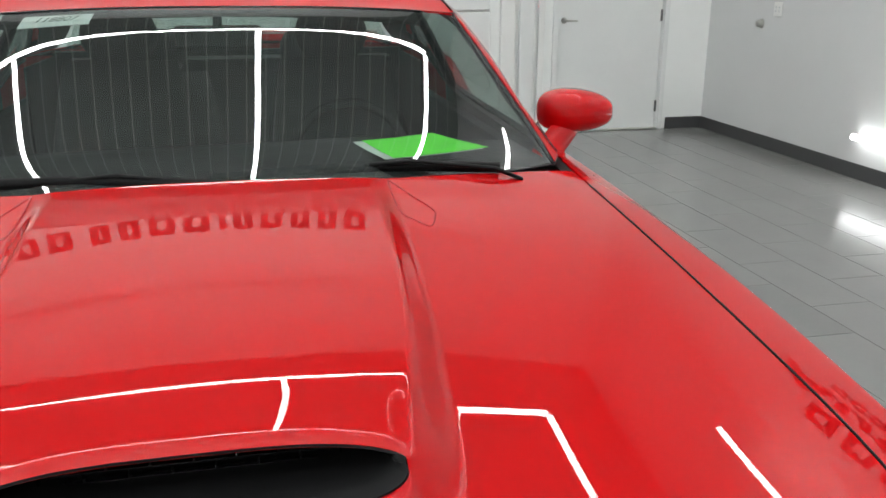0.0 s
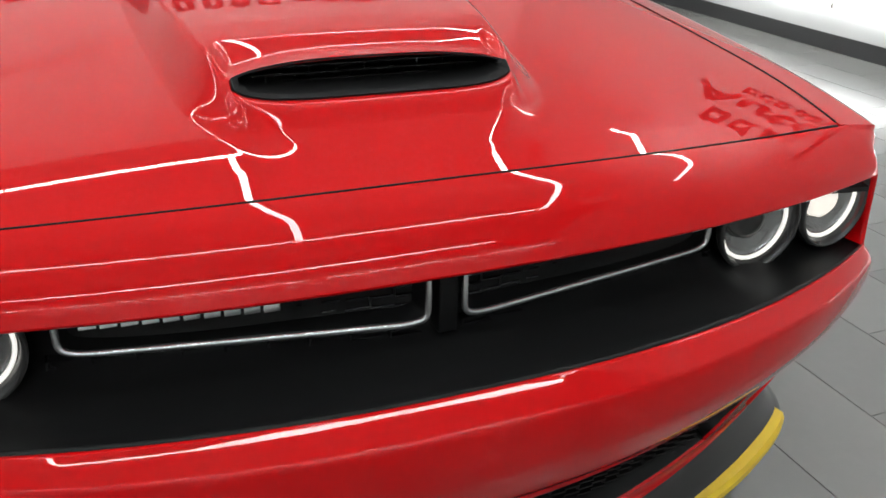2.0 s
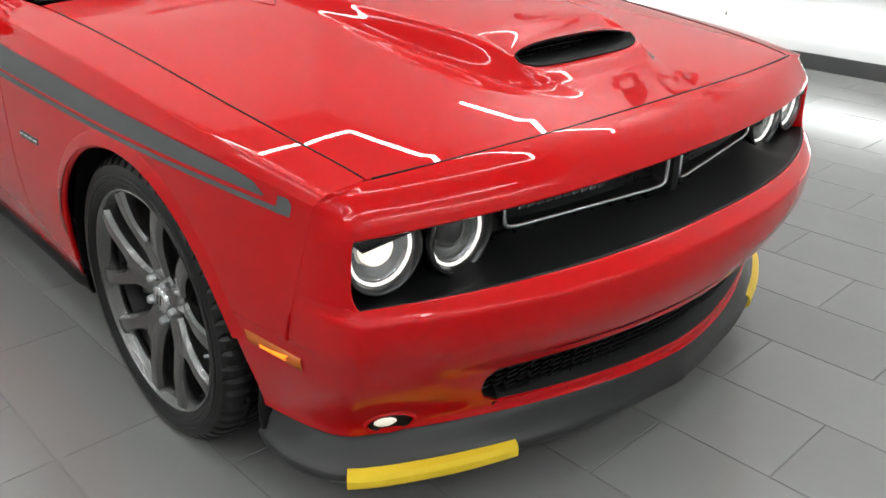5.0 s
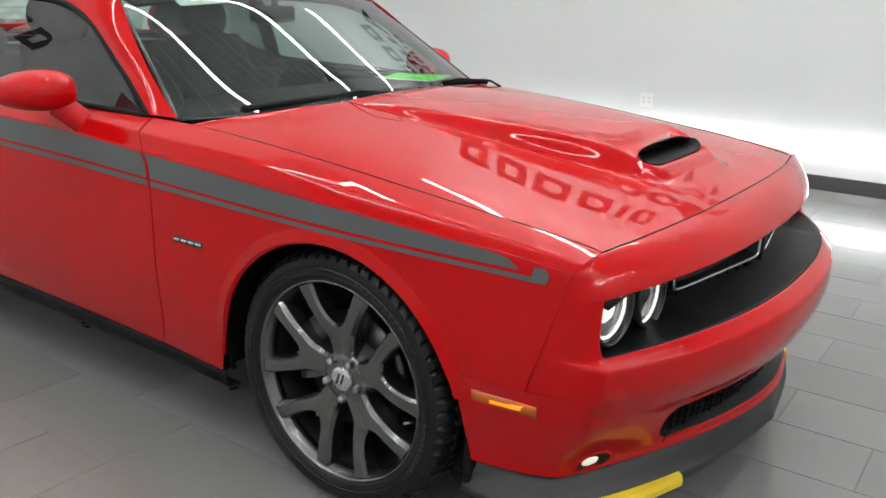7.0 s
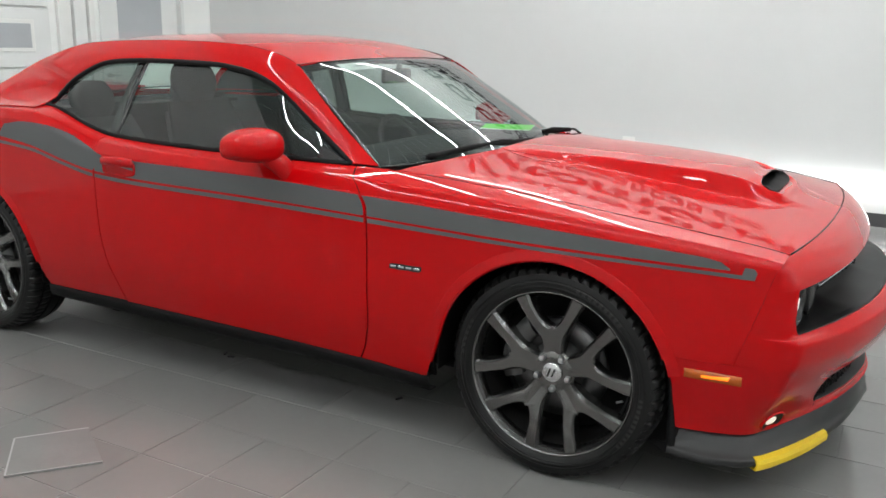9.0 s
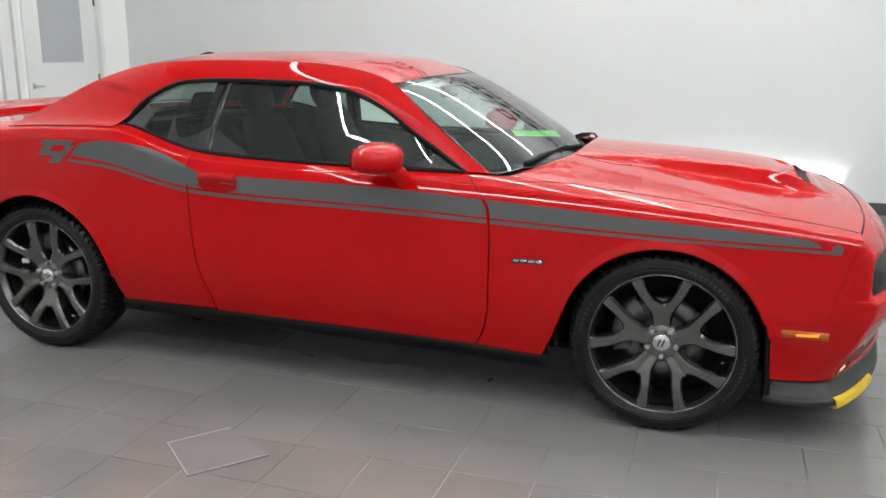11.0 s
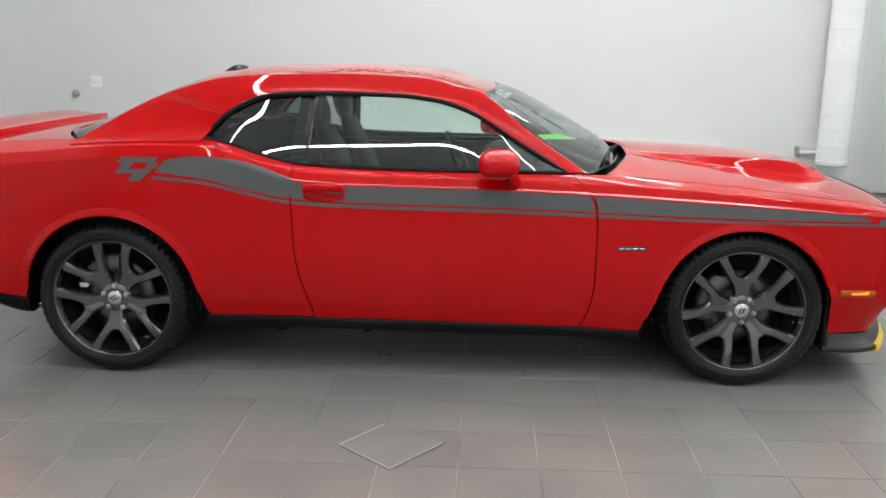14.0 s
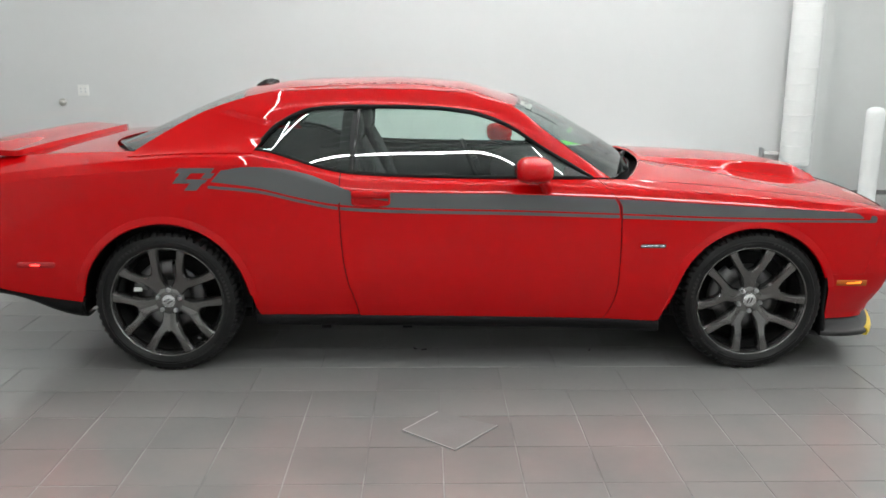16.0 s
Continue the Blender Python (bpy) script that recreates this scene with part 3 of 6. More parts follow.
top_y = fair(curve((-2.56, 0.68), (-2.2, 0.77), (-1.67, 0.795), (-1.24, 0.812), (-1.0, 0.838), (-0.76, 0.862), (-0.55, 0.873), (0.0, 0.876),
                   (0.5, 0.868), (0.65, 0.856), (0.74, 0.846), (0.82, 0.838), (0.92, 0.833), (1.3, 0.826), (1.7, 0.822), (1.95, 0.814), (2.15, 0.792), (2.25, 0.785)), -2.56, 2.25, 0.05)
# lower end of the slanted shoulder, where the stripe begins
edge_z = fair(curve((-2.5, 0.93), (-1.9, 1.005), (-1.6, 1.030), (-1.35, 1.050), (-1.12, 1.060), (-1.0, 1.056), (-0.87, 1.033), (-0.71, 0.983), (-0.6, 0.948), (-0.33, 0.932),
                    (0.22, 0.921), (0.78, 0.898), (1.34, 0.864), (1.85, 0.831), (1.94, 0.824), (2.15, 0.800)), -2.5, 2.15, 0.04)
sill_z = curve((-1.05, 0.297), (0.73, 0.270), (1.02, 0.257), (1.9, 0.28))
BELLY, TUCK = 0.60, 0.055
# the shoulder in section: a short bend, a slanted face of low curvature, a second bend; offsets from its lower end
SHOULDER = []
oy = oz = 0.0
for k in range(24, -1, -1):
    SHOULDER.append((oy, oz))
    way = 0.061 * (k - 0.5) / 24
    slant = radians(float(np.interp(way, (0.0, 0.010, 0.034, 0.057, 0.061), (28, 54, 59.5, 60.6, 84))))
    oy, oz = oy + 0.061 / 24 * math.cos(slant), oz + 0.061 / 24 * math.sin(slant)
SHOULDER.reverse()


@functools.lru_cache(maxsize=60000)
def side_frame(x):
    w, yt, zt, ze = half_width(x), top_y(x), top_z(x), edge_z(x)
    ye = max(w - 0.006, yt + 0.02)
    k = min(1.0, 0.70 * (zt - ze) / SHOULDER[0][1], 0.55 * (ye - yt) / SHOULDER[0][0])
    return w, yt, zt, sill_z(x), ye, ze, k


def side(x, s):
    """Half-width and height of the body side at x; s runs from 0 at the top edge over the shoulder, 2.5 to 3.5, to 8 at the sill."""
    w, yt, zt, zs, ye, ze, k = side_frame(round(x, 5))
    if s <= 2.5:
        t = s / 2.5
        ya, za = ye - k * SHOULDER[0][0], ze + k * SHOULDER[0][1]
        return lerp(yt, ya, t), lerp(zt, za, t) + 0.05 * (zt - za) * 4 * t * (1 - t)
    if s < 3.5:
        q = (s - 2.5) * 24
        i = min(int(q), 23)
        a, b = SHOULDER[i], SHOULDER[i + 1]
        return ye - k * lerp(a[0], b[0], q - i), ze + k * lerp(a[1], b[1], q - i)
    z = lerp(ze, zs, (s - 3.5) / 4.5)
    if z >= BELLY:
        return w - (w - ye) * ((z - BELLY) / (ze - BELLY)) ** 2, z
    return w - TUCK * ((BELLY - z) / (BELLY - zs)) ** 2, z


def side_s(x, z):
    """The s at which the side has height z."""
    a, b = 0.0, 8.0
    for _ in range(18):
        m = (a + b) / 2
        if side(x, m)[1] > z:
            a = m
        else:
            b = m
    return (a + b) / 2


def side_y(x, z):
    return side(x, side_s(x, z))[0]


WHEEL_X, WHEEL_Z = 1.4755, 0.364


def arch(xc, zc, r, back, front):
    """Lower edge of the body over a wheel; back and front: the x at which the edge meets the sill line."""
    lim = 0.965 * r
    zl = zc + math.sqrt(r * r - lim * lim)

    def f(x):
        d = x - xc
        if abs(d) <= lim:
            return zc + math.sqrt(r * r - d * d)
        e = front if d > 0 else back
        t = (abs(d) - lim) / max(abs(e - xc) - lim, 1e-4)
        return lerp(zl, sill_z(x) if e != 1.93 else 0.30, min(t, 1.0))
    return f


arch_front = arch(WHEEL_X - 0.008, 0.352, 0.402, 1.005, 1.93)
arch_rear = arch(-WHEEL_X + 0.008, 0.362, 0.416, -1.91, -1.02)

gap_front = curve((0.27, 0.722), (0.35, 0.762), (0.47, 0.784), (0.70, 0.787), (0.85, 0.780), (0.90, 0.755), (0.945, 0.712), (1.0, 0.650))
gap_rear = curve((0.29, -0.513), (0.38, -0.535), (0.475, -0.566), (0.648, -0.592), (0.874, -0.601), (1.03, -0.597))
nose_seam = curve((0.50, 2.035), (0.56, 2.06), (0.70, 2.105), (0.80, 2.135), (0.83, 2.150), (0.9, 2.15))


def crease_rows(sl, v):
    """Spreads the rows of a panel so that the shoulder gets a good share of them."""
    if sl <= 3.6:
        return sl * v
    return 2.5 * v / 0.16 if v < 0.16 else 2.5 + (v - 0.16) / 0.44 if v < 0.60 else 3.5 + (sl - 3.5) * (v - 0.60) / 0.40


def side_panel(name, sgn, xs, low, rear=None, front=None, blend=0.18, n=50, label=""):
    """A panel of the body side between two shut lines, down to a lower edge."""
    x0, x1 = xs[0], xs[-1]
    pts = []
    for xn in xs:
        col = []
        for j in range(n + 1):
            x, z = xn, 0.6
            for _ in range(3):
                sl = side_s(x, low(x))
                s = crease_rows(sl, j / n)
                y, z = side(x, s)
                x = xn
                if rear:
                    x += (rear(z) - x0) * max(0.0, 1 - (xn - x0) / blend) ** 1.5
                if front:
                    x += (front(z) - x1) * max(0.0, 1 - (x1 - xn) / blend) ** 1.5
            y, z = side(x, s)
            # rolled lip round the wheel opening
            col.append((x, sgn * y, z))
        pts.append(col)
    return sheet(name, pts, M_RED, car, flip=(sgn < 0), thick=0.004, label=label)


def dense(a, b, n, *marks):
    """x values from a to b, crowded round the marks."""
    xs = np.linspace(a, b, n * 8)
    w = np.ones_like(xs)
    for m in marks:
        w += 9.0 * np.exp(-((xs - m) / 0.022) ** 2)
    c = np.concatenate([[0], np.cumsum((w[1:] + w[:-1]) / 2)])
    return [float(v) for v in np.interp(np.linspace(0, c[-1], n), c, xs)]


GAP = 0.0025
rear_low = curve((-2.5, 0.47), (-1.9, 0.37), (-1.05, 0.297))
for sgn in (-1, 1):
    door = side_panel("door", sgn, linspace(-0.6 + GAP, 0.787 - GAP, 60), sill_z, lambda z: gap_rear(z) + GAP, lambda z: gap_front(z) - GAP, 0.3,
                      label="red door skin with grey stripe")
    fender = side_panel("fender", sgn, dense(0.787 + GAP, 2.150 - GAP, 96, 1.07, 1.862), lambda x: max(arch_front(x), sill_z(x)) if x < 1.8 else max(arch_front(x), 0.506),
                        lambda z: gap_front(z) + GAP, lambda z: nose_seam(z) - 0.0004, 0.12, label="red front fender with wheel arch")
    quarter = side_panel("quarter_panel", sgn, dense(-2.5, -0.601 - GAP, 96, -1.89, -1.06), lambda x: max(arch_rear(x), rear_low(x)),
                         None, lambda z: gap_rear(z) - GAP, 0.12, label="red rear quarter panel with wheel arch")
    # wheel arch lips: a rolled edge that stands a little proud
    for nm, xc, f, x0, x1 in (("arch_lip", WHEEL_X, arch_front, 1.03, 1.845), ("arch_lip", -WHEEL_X, arch_rear, -1.885, -1.05)):
        path = []
        for i in range(61):
            a = math.pi * i / 60
            x = lerp(x0, x1, 0.5 - 0.5 * math.cos(a))
            z = f(x)
            path.append((x, sgn * (side_y(x, z) - 0.004), z + 0.001))
        sweep(nm, path, ring_section(0.0085, 8), M_RED, car, label="rolled red wheel arch edge")
    # flared shoulder round the opening
    for xc, zc, rr, f, x0, x1, nm in ((WHEEL_X - 0.008, 0.352, 0.402, arch_front, 1.06, 1.86, "arch_flare"), (-WHEEL_X + 0.008, 0.362, 0.416, arch_rear, -1.885, -1.06, "arch_flare")):
        pts = []
        for i in range(57):
            a = lerp(math.radians(172), math.radians(12 if xc > 0 else 6), i / 56)
            col = []
            for j in range(7):
                t = j / 6
                r = rr + 0.001 + 0.036 * t
                x, z = xc + r * math.cos(a), zc + r * math.sin(a)
                y = side_y(x, z)
                col.append((x, sgn * (y + 0.007 * (1 - t) ** 1.2 - 0.002 * (t > 0.95)), z))
            pts.append(col)
        sheet(nm, pts, M_RED, car, flip=(sgn < 0), label="red flared wheel arch shoulder")
    # inner wheel house, black
    for xc, rr in ((WHEEL_X, 0.415), (-WHEEL_X, 0.425)):
        pts = []
        for i in range(25):
            a = math.radians(lerp(-8, 188, i / 24))
            outer = 0.925 - (0.055 * (1 - smoothstep(0.35, 1.0, a)) if xc > 0 else 0.0)
            pts.append([(xc + rr * math.cos(a), sgn * lerp(outer, 0.50, j / 3), 0.36 + rr * math.sin(a)) for j in range(4)])
        sheet("wheel_house", pts, M_BLACK, car, label="black wheel house liner", thick=0.004)
        raw("wheel_house_wall", [(xc - 0.5, sgn * 0.50, 0.16), (xc + 0.45, sgn * 0.50, 0.16), (xc + 0.45, sgn * 0.50, 0.80), (xc - 0.5, sgn * 0.50, 0.80),
                                 (xc - 0.5, sgn * 0.48, 0.16), (xc + 0.45, sgn * 0.48, 0.16), (xc + 0.45, sgn * 0.48, 0.80), (xc - 0.5, sgn * 0.48, 0.80)],
            [(0, 1, 2, 3), (7, 6, 5, 4), (0, 4, 5, 1), (3, 2, 6, 7), (1, 5, 6, 2), (0, 3, 7, 4)], M_BLACK, car, smooth=False)
    # sill: black moulding under the doors
    pts = []
    for i in range(41):
        x = lerp(-1.035, 1.012, i / 40)
        zt = sill_z(x) + 0.006
        y = half_width(x) - 0.056
        end = 0.0 if 0 < i < 40 else 0.012
        pts.append([(x, sgn * (y - 0.02), zt), (x, sgn * (y + 0.006 - end), zt - 0.006), (x, sgn * (y + 0.010 - end), zt - 0.018),
                    (x, sgn * (y + 0.006 - end), zt - 0.045), (x, sgn * (y - 0.012), zt - 0.064), (x, sgn * (y - 0.06), zt - 0.07)])
    sheet("sill_moulding", pts, M_BLACK, car, flip=(sgn < 0), label="black sill moulding", thick=0.004)
    # dark structure behind the shut lines
    pts = []
    for i in range(30):
        x = lerp(-1.04, 1.03, i / 29)
        pts.append([(x, sgn * (side(x, s)[0] - 0.022), side(x, s)[1] - (0.012 if s == 0 else 0)) for s in linspace(0, 8, 15)])
    sheet("inner_body_side", pts, M_BLACK, car, flip=(sgn < 0), thick=0.01)
    pts = []
    for i in range(30):
        x = lerp(1.0, 2.1, i / 29)
        pts.append([(x, sgn * (side(x, s)[0] - 0.025), max(side(x, s)[1] - 0.012, 0)) for s in linspace(0, side_s(x, 0.80), 8)])
    sheet("inner_fender", pts, M_BLACK, car, flip=(sgn < 0), thick=0.01)


# ---- stripes on the side ----
def band(name, sgn, xs, zlow, zhigh, mat, n=10, off=0.0015, label="", shear=0.0, gap=None):
    pts = []
    for x in xs:
        zl, zh = zlow(x), zhigh(x)
        near = max(0.0, 1 - abs(x - 0.784) / 0.30) if gap else 0.0
        col = []
        for j in range(n + 1):
            z = lerp(zl, zh, j / n)
            xx = x + shear * (z - zl) + near * (gap(z) - 0.787 if gap else 0.0)
            col.append((xx, sgn * (side_y(xx, z) + off), z))
        pts.append(col)
    return sheet(name, pts, mat, car, flip=(sgn > 0), label=label)


stripe_top = curve((-1.21, 1.035), (-1.12, 1.052), (-1.0, 1.047), (-0.87, 1.023), (-0.71, 0.971), (-0.6, 0.936), (-0.33, 0.926), (0.22, 0.919),
                   (0.78, 0.896), (1.34, 0.862), (1.85, 0.829), (1.94, 0.821), (1.985, 0.812), (2.005, 0.800), (2.012, 0.792))
stripe_low = curve((-1.21, 0.979), (-1.0, 0.951), (-0.79, 0.902), (-0.6, 0.868), (-0.33, 0.853), (0.22, 0.842), (0.78, 0.825), (1.34, 0.805), (1.9, 0.793), (2.03, 0.790))
pin_low = curve((-1.23, 0.948), (-1.0, 0.926), (-0.79, 0.878), (-0.6, 0.842), (-0.33, 0.827), (0.22, 0.817), (0.78, 0.801), (1.34, 0.784), (1.9, 0.773), (2.065, 0.768))
pin_top = curve((-1.23, 0.962), (-1.0, 0.940), (-0.79, 0.892), (-0.6, 0.857), (-0.33, 0.843), (0.22, 0.833), (0.78, 0.817), (1.34, 0.796), (1.9, 0.784), (2.065, 0.780))
for sgn in (-1, 1):
    for a, b in ((-1.215, -0.608), (-0.596, 0.776), (0.792, 2.01)):
        n = max(20, int((b - a) * 40))
        xs = linspace(a, b, n)
        band("stripe", sgn, xs, stripe_low, stripe_top, M_STRIPE, label="satin grey vinyl stripe", shear=0.9 if a < -1 else 0.0, gap=gap_front)
        band("pinstripe", sgn, linspace(a - (0.015 if a < -1 else 0), b + (0.035 if b > 2 else 0), n), pin_low, pin_top, M_STRIPE, n=2, label="thin grey vinyl stripe", gap=gap_front)
    # the stripe's hooked front end and the slanted emblem at its rear end, as plain blocks
    band("stripe_hook", sgn, linspace(2.040, 2.078, 7), lambda x: 0.768, lambda x: 0.803 - 40.0 * max(0.0, x - 2.060) ** 2, M_STRIPE, n=3, shear=0.25, off=0.0018)
    for x0, x1, z0, z1 in ((-1.385, -1.215, 1.022, 1.046), (-1.385, -1.335, 0.992, 1.022), (-1.262, -1.215, 0.996, 1.022), (-1.40, -1.245, 0.972, 0.992), (-1.345, -1.285, 0.938, 0.972)):
        band("stripe_emblem", sgn, linspace(x0, x1, 6), lambda x, z0=z0: z0, lambda x, z1=z1: z1, M_STRIPE, n=3, shear=0.9, label="slanted grey emblem block")

# ---- hood ----
hood_rear = curve((0.0, 1.02), (0.26, 1.005), (0.5, 0.95), (0.7, 0.872), (0.82, 0.81))


def hood_front(a):
    return 2.150 + 0.0685 * (1 - min(a / 0.792, 1.0) ** 2.3)



centre_z = fair(curve((0.80, 1.036), (1.02, 1.034), (1.19, 1.029), (1.49, 1.015), (1.80, 0.991), (1.90, 0.979), (1.97, 0.968), (2.05, 0.95)), 0.80, 2.05, 0.09)
MOUTH_X, MOUTH_Y, MOUTH_TOP, MOUTH_LOW = 1.992, 0.222, 0.960, 0.914


def hood_edge(x):
    return top_y(min(max(x, 0.9), 2.15)) - 0.0055


def crown(u):
    """Share of the fall from the middle line to the outer edge, u from 0 to 1."""
    return u * u


@functools.lru_cache(maxsize=60000)
def hood_line(x):
    ze = top_z(min(x, 2.15)) - max(0.0, x - 2.15) * 0.25
    return ze, 0.006 * (1 - smoothstep(1.2, 2.28, x)), 0.053 - 0.0194 * smoothstep(1.0, 2.24, x)


def hood_base(x, a):
    """Hood without its raised middle: nearly flat, rolling down along the outer edge."""
    ze, roll, fall = hood_line(round(x, 5))
    return ze + roll * (1 - min(max(0.0, (a - 0.68) / 0.12), 1.0) ** 2.2) + fall * (1 - crown(min(a, 0.8) / 0.8))


flank_in = fair(curve((0.80, 0.312), (1.20, 0.300), (1.60, 0.278), (1.85, 0.248), (1.99, 0.226), (2.06, 0.186), (2.14, 0.125)), 0.80, 2.14, 0.05)
flank_out = fair(curve((0.80, 0.366), (1.20, 0.352), (1.60, 0.330), (1.85, 0.306), (1.99, 0.292), (2.06, 0.258), (2.14, 0.205)), 0.80, 2.14, 0.05)
front_lift = fair(curve((1.80, 1.0), (1.90, 0.94), (1.99, 0.66), (2.04, 0.32), (2.09, 0.10), (2.15, 0.03), (2.22, 0.0)), 1.80, 2.22, 0.02)


def hood_z(x, y):
    """Hood without the scoop's mouth: base and the flat raised middle with slanted flanks that fade out in front; the rear edge kicks up."""
    a = abs(y)
    xr = min(x, 1.9)
    lift = max(centre_z(xr) - 0.010 * (min(a, 0.36) / 0.3) ** 2 - hood_base(xr, min(a, 0.36)), 0.0) * min(front_lift(max(x, 1.78)), 1.0)
    yi, yo = flank_in(x), flank_out(x)
    q = min(max((yo - a) / (yo - yi), 0.0), 1.0)
    # smooth at the foot; towards the scoop the upper edge turns crisp
    q = lerp(lerp(q, q * q * (3 - 2 * q), 0.7), lerp(q ** 1.5, q * q * (3 - 2 * q), 0.5), smoothstep(1.70, 1.92, x))
    kick = (1 - smoothstep(0.93, 1.13, x)) * (1 - smoothstep(0.50, 0.78, a))
    return hood_base(x, a) + lift * (q + (1 - q) * kick)


def hood_shift(x, y):
    """Sideways shift that lets the columns of the mesh follow the flank of the raised middle."""
    a = abs(y)
    k = smoothstep(0.08, 0.28, a) * (1 - smoothstep(0.36, 0.60, a)) * (1 - smoothstep(1.78, 1.92, x))
    return math.copysign((0.5 * (flank_in(x) + flank_out(x)) - 0.318) * k, y)


def mouth_h(a):
    return math.sqrt(max(1 - min(a / MOUTH_Y, 1.0) ** 5, 0.0)) if a < MOUTH_Y else 0.0


ys = sorted(set([round(float(v), 4) for v in np.concatenate([np.linspace(-0.80, 0.80, 81), np.linspace(0.12, 0.40, 71), -np.linspace(0.12, 0.40, 71),
                                                              np.linspace(-MOUTH_Y, MOUTH_Y, 31), np.linspace(0.285, 0.355, 24), -np.linspace(0.285, 0.355, 24)])]))
nA, nB, nC = 150, 6, 44
pts = []
for y in ys:
    a = abs(y)
    h = mouth_h(a)
    fade = 1 - smoothstep(MOUTH_Y - 0.012, MOUTH_Y + 0.012, a)
    xt, xb = MOUTH_X - 0.026 * max(h, 0.12) - 0.006, MOUTH_X + 0.030 * max(h, 0.12)
    zt = lerp(hood_z(xt, y), MOUTH_TOP - 0.018 * (a / MOUTH_Y) ** 3, fade)
    zb = lerp(hood_z(xb, y), lerp(MOUTH_TOP - 0.026, MOUTH_LOW, h), fade)
    x0, x1 = hood_rear(a), hood_front(a)
    col = []
    wide = smoothstep(0.42, 0.80, a)

    def put(x, z, y=y):
        yy = y * (1 + (hood_edge(x) / 0.80 - 1) * wide)
        col.append((x, yy, z))
    for i in range(nA):
        x = lerp(x0, xt, i / (nA - 1))
        y_here = y + hood_shift(x, y)
        z = hood_z(x, y_here)
        k = smoothstep(1.86, xt, x) * fade
        zl = lerp(z, zt, k) if i < nA - 1 else zt
        put(x, zl - (0.010, 0.003, 0.0)[min(i, 2)], y_here)
    for i in range(1, nB):
        t = i / nB
        put(lerp(xt, xb, t), lerp(hood_z(lerp(xt, xb, t), y), lerp(zt, zb, t), fade))
    # chin below the mouth, narrowing forwards
    for i in range(nC):
        t = i / (nC - 1)
        x = lerp(xb, x1, t)
        put(x, lerp(hood_z(x, y), zb, (1 - smoothstep(0.0, 0.30, t)) * fade))
    pts.append(col)


def hood_keep(i, j):
    ym = (ys[i] + ys[i + 1]) / 2
    return not (nA - 1 <= j < nA + nB - 1 and abs(ym) < MOUTH_Y)


hood = sheet("hood", pts, M_RED, car, flip=True, thick=0.004, keep=hood_keep, label="red hood with central scoop and side channels")
# thin black strips laid in the hood's gaps in place of their deep shade
sweep("hood_seal", [(hood_front(abs(y)) + 0.0022, y, hood_base(hood_front(abs(y)), abs(y)) - 0.0002) for y in linspace(-0.78, 0.78, 60)], ring_section(0.0023, 8), M_BLACK, hood, label="black strip for the shade in the hood's front gap")
for sgn in (-1, 1):
    sweep("hood_seal", [(x, sgn * (top_y(x) - 0.0026), top_z(x) - 0.0006) for x in linspace(0.95, 2.14, 50)], ring_section(0.0024, 8), M_BLACK, hood, label="black strip for the shade in the hood's side gap")
# scoop mouth: dark lip and tunnel with bars inside
tun = []
for depth, grow in ((-0.002, 1.0), (0.004, 0.985), (0.014, 0.955), (0.05, 0.94), (0.17, 0.92)):
    ringp = []
    for k in range(80):
        a = 2 * math.pi * k / 80
        c, s = math.cos(a), math.sin(a)
        yy = (MOUTH_Y - 0.001) * math.copysign(abs(c) ** 0.42, c)
        hh = mouth_h(abs(yy)) * (1 if s >= 0 else -1)
        xt, xb = MOUTH_X - 0.026 * max(abs(hh), 0.12) - 0.006, MOUTH_X + 0.030 * max(abs(hh), 0.12)
        ztop = MOUTH_TOP - 0.018 * (abs(yy) / MOUTH_Y) ** 3
        zlow = lerp(MOUTH_TOP - 0.026, MOUTH_LOW, abs(hh))
        x, z = (xt, ztop) if s >= 0 else (xb, zlow)
        if abs(s) < 0.05:
            x, z = (xt + xb) / 2, (ztop + zlow) / 2
        zc = (MOUTH_TOP + MOUTH_LOW) / 2
        z = zc + (z - zc) * (grow if depth > 0.005 else 1.0)
        ringp.append((lerp(x, MOUTH_X - 0.03, min(depth / 0.05, 1.0)) - max(depth - 0.05, 0) - depth * 0.2, yy * grow, z - 0.03 * depth))
    tun.append(ringp + [ringp[0]])
sheet("scoop_mouth", tun, M_BLACK, hood, label="satin black scoop mouth", thick=0.003)
bm = bmesh.new()
box_bm(bm, (1.80, -0.20, 0.865), (1.835, 0.20, 0.948))
for i in range(4):
    z = 0.904 + 0.012 * i
    box_bm(bm, (1.915, -0.20, z - 0.0012), (1.922, 0.20, z + 0.0012))
    for k in range(9):
        y = -0.18 + 0.045 * k + (0.0225 if i % 2 else 0)
        box_bm(bm, (1.915, y - 0.0012, z), (1.921, y + 0.0012, z + 0.012))
part("scoop_mesh", bm, M_GLOSSBLACK, hood, "black mesh inside the scoop")
# dark red cords round the vents beside the raised middle, drawing their pressed grooves' shade
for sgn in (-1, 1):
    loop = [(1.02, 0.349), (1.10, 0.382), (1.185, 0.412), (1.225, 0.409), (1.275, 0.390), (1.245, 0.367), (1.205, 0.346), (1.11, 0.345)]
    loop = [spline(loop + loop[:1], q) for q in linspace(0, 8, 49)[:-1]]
    sweep("vent_outline", [(x, sgn * y, hood_z(x, y) + 0.0003) for x, y in loop], ring_section(0.0018, 6), M_REDLENS, hood, closed=True, label="dark red line for the shaded groove of a hood vent")
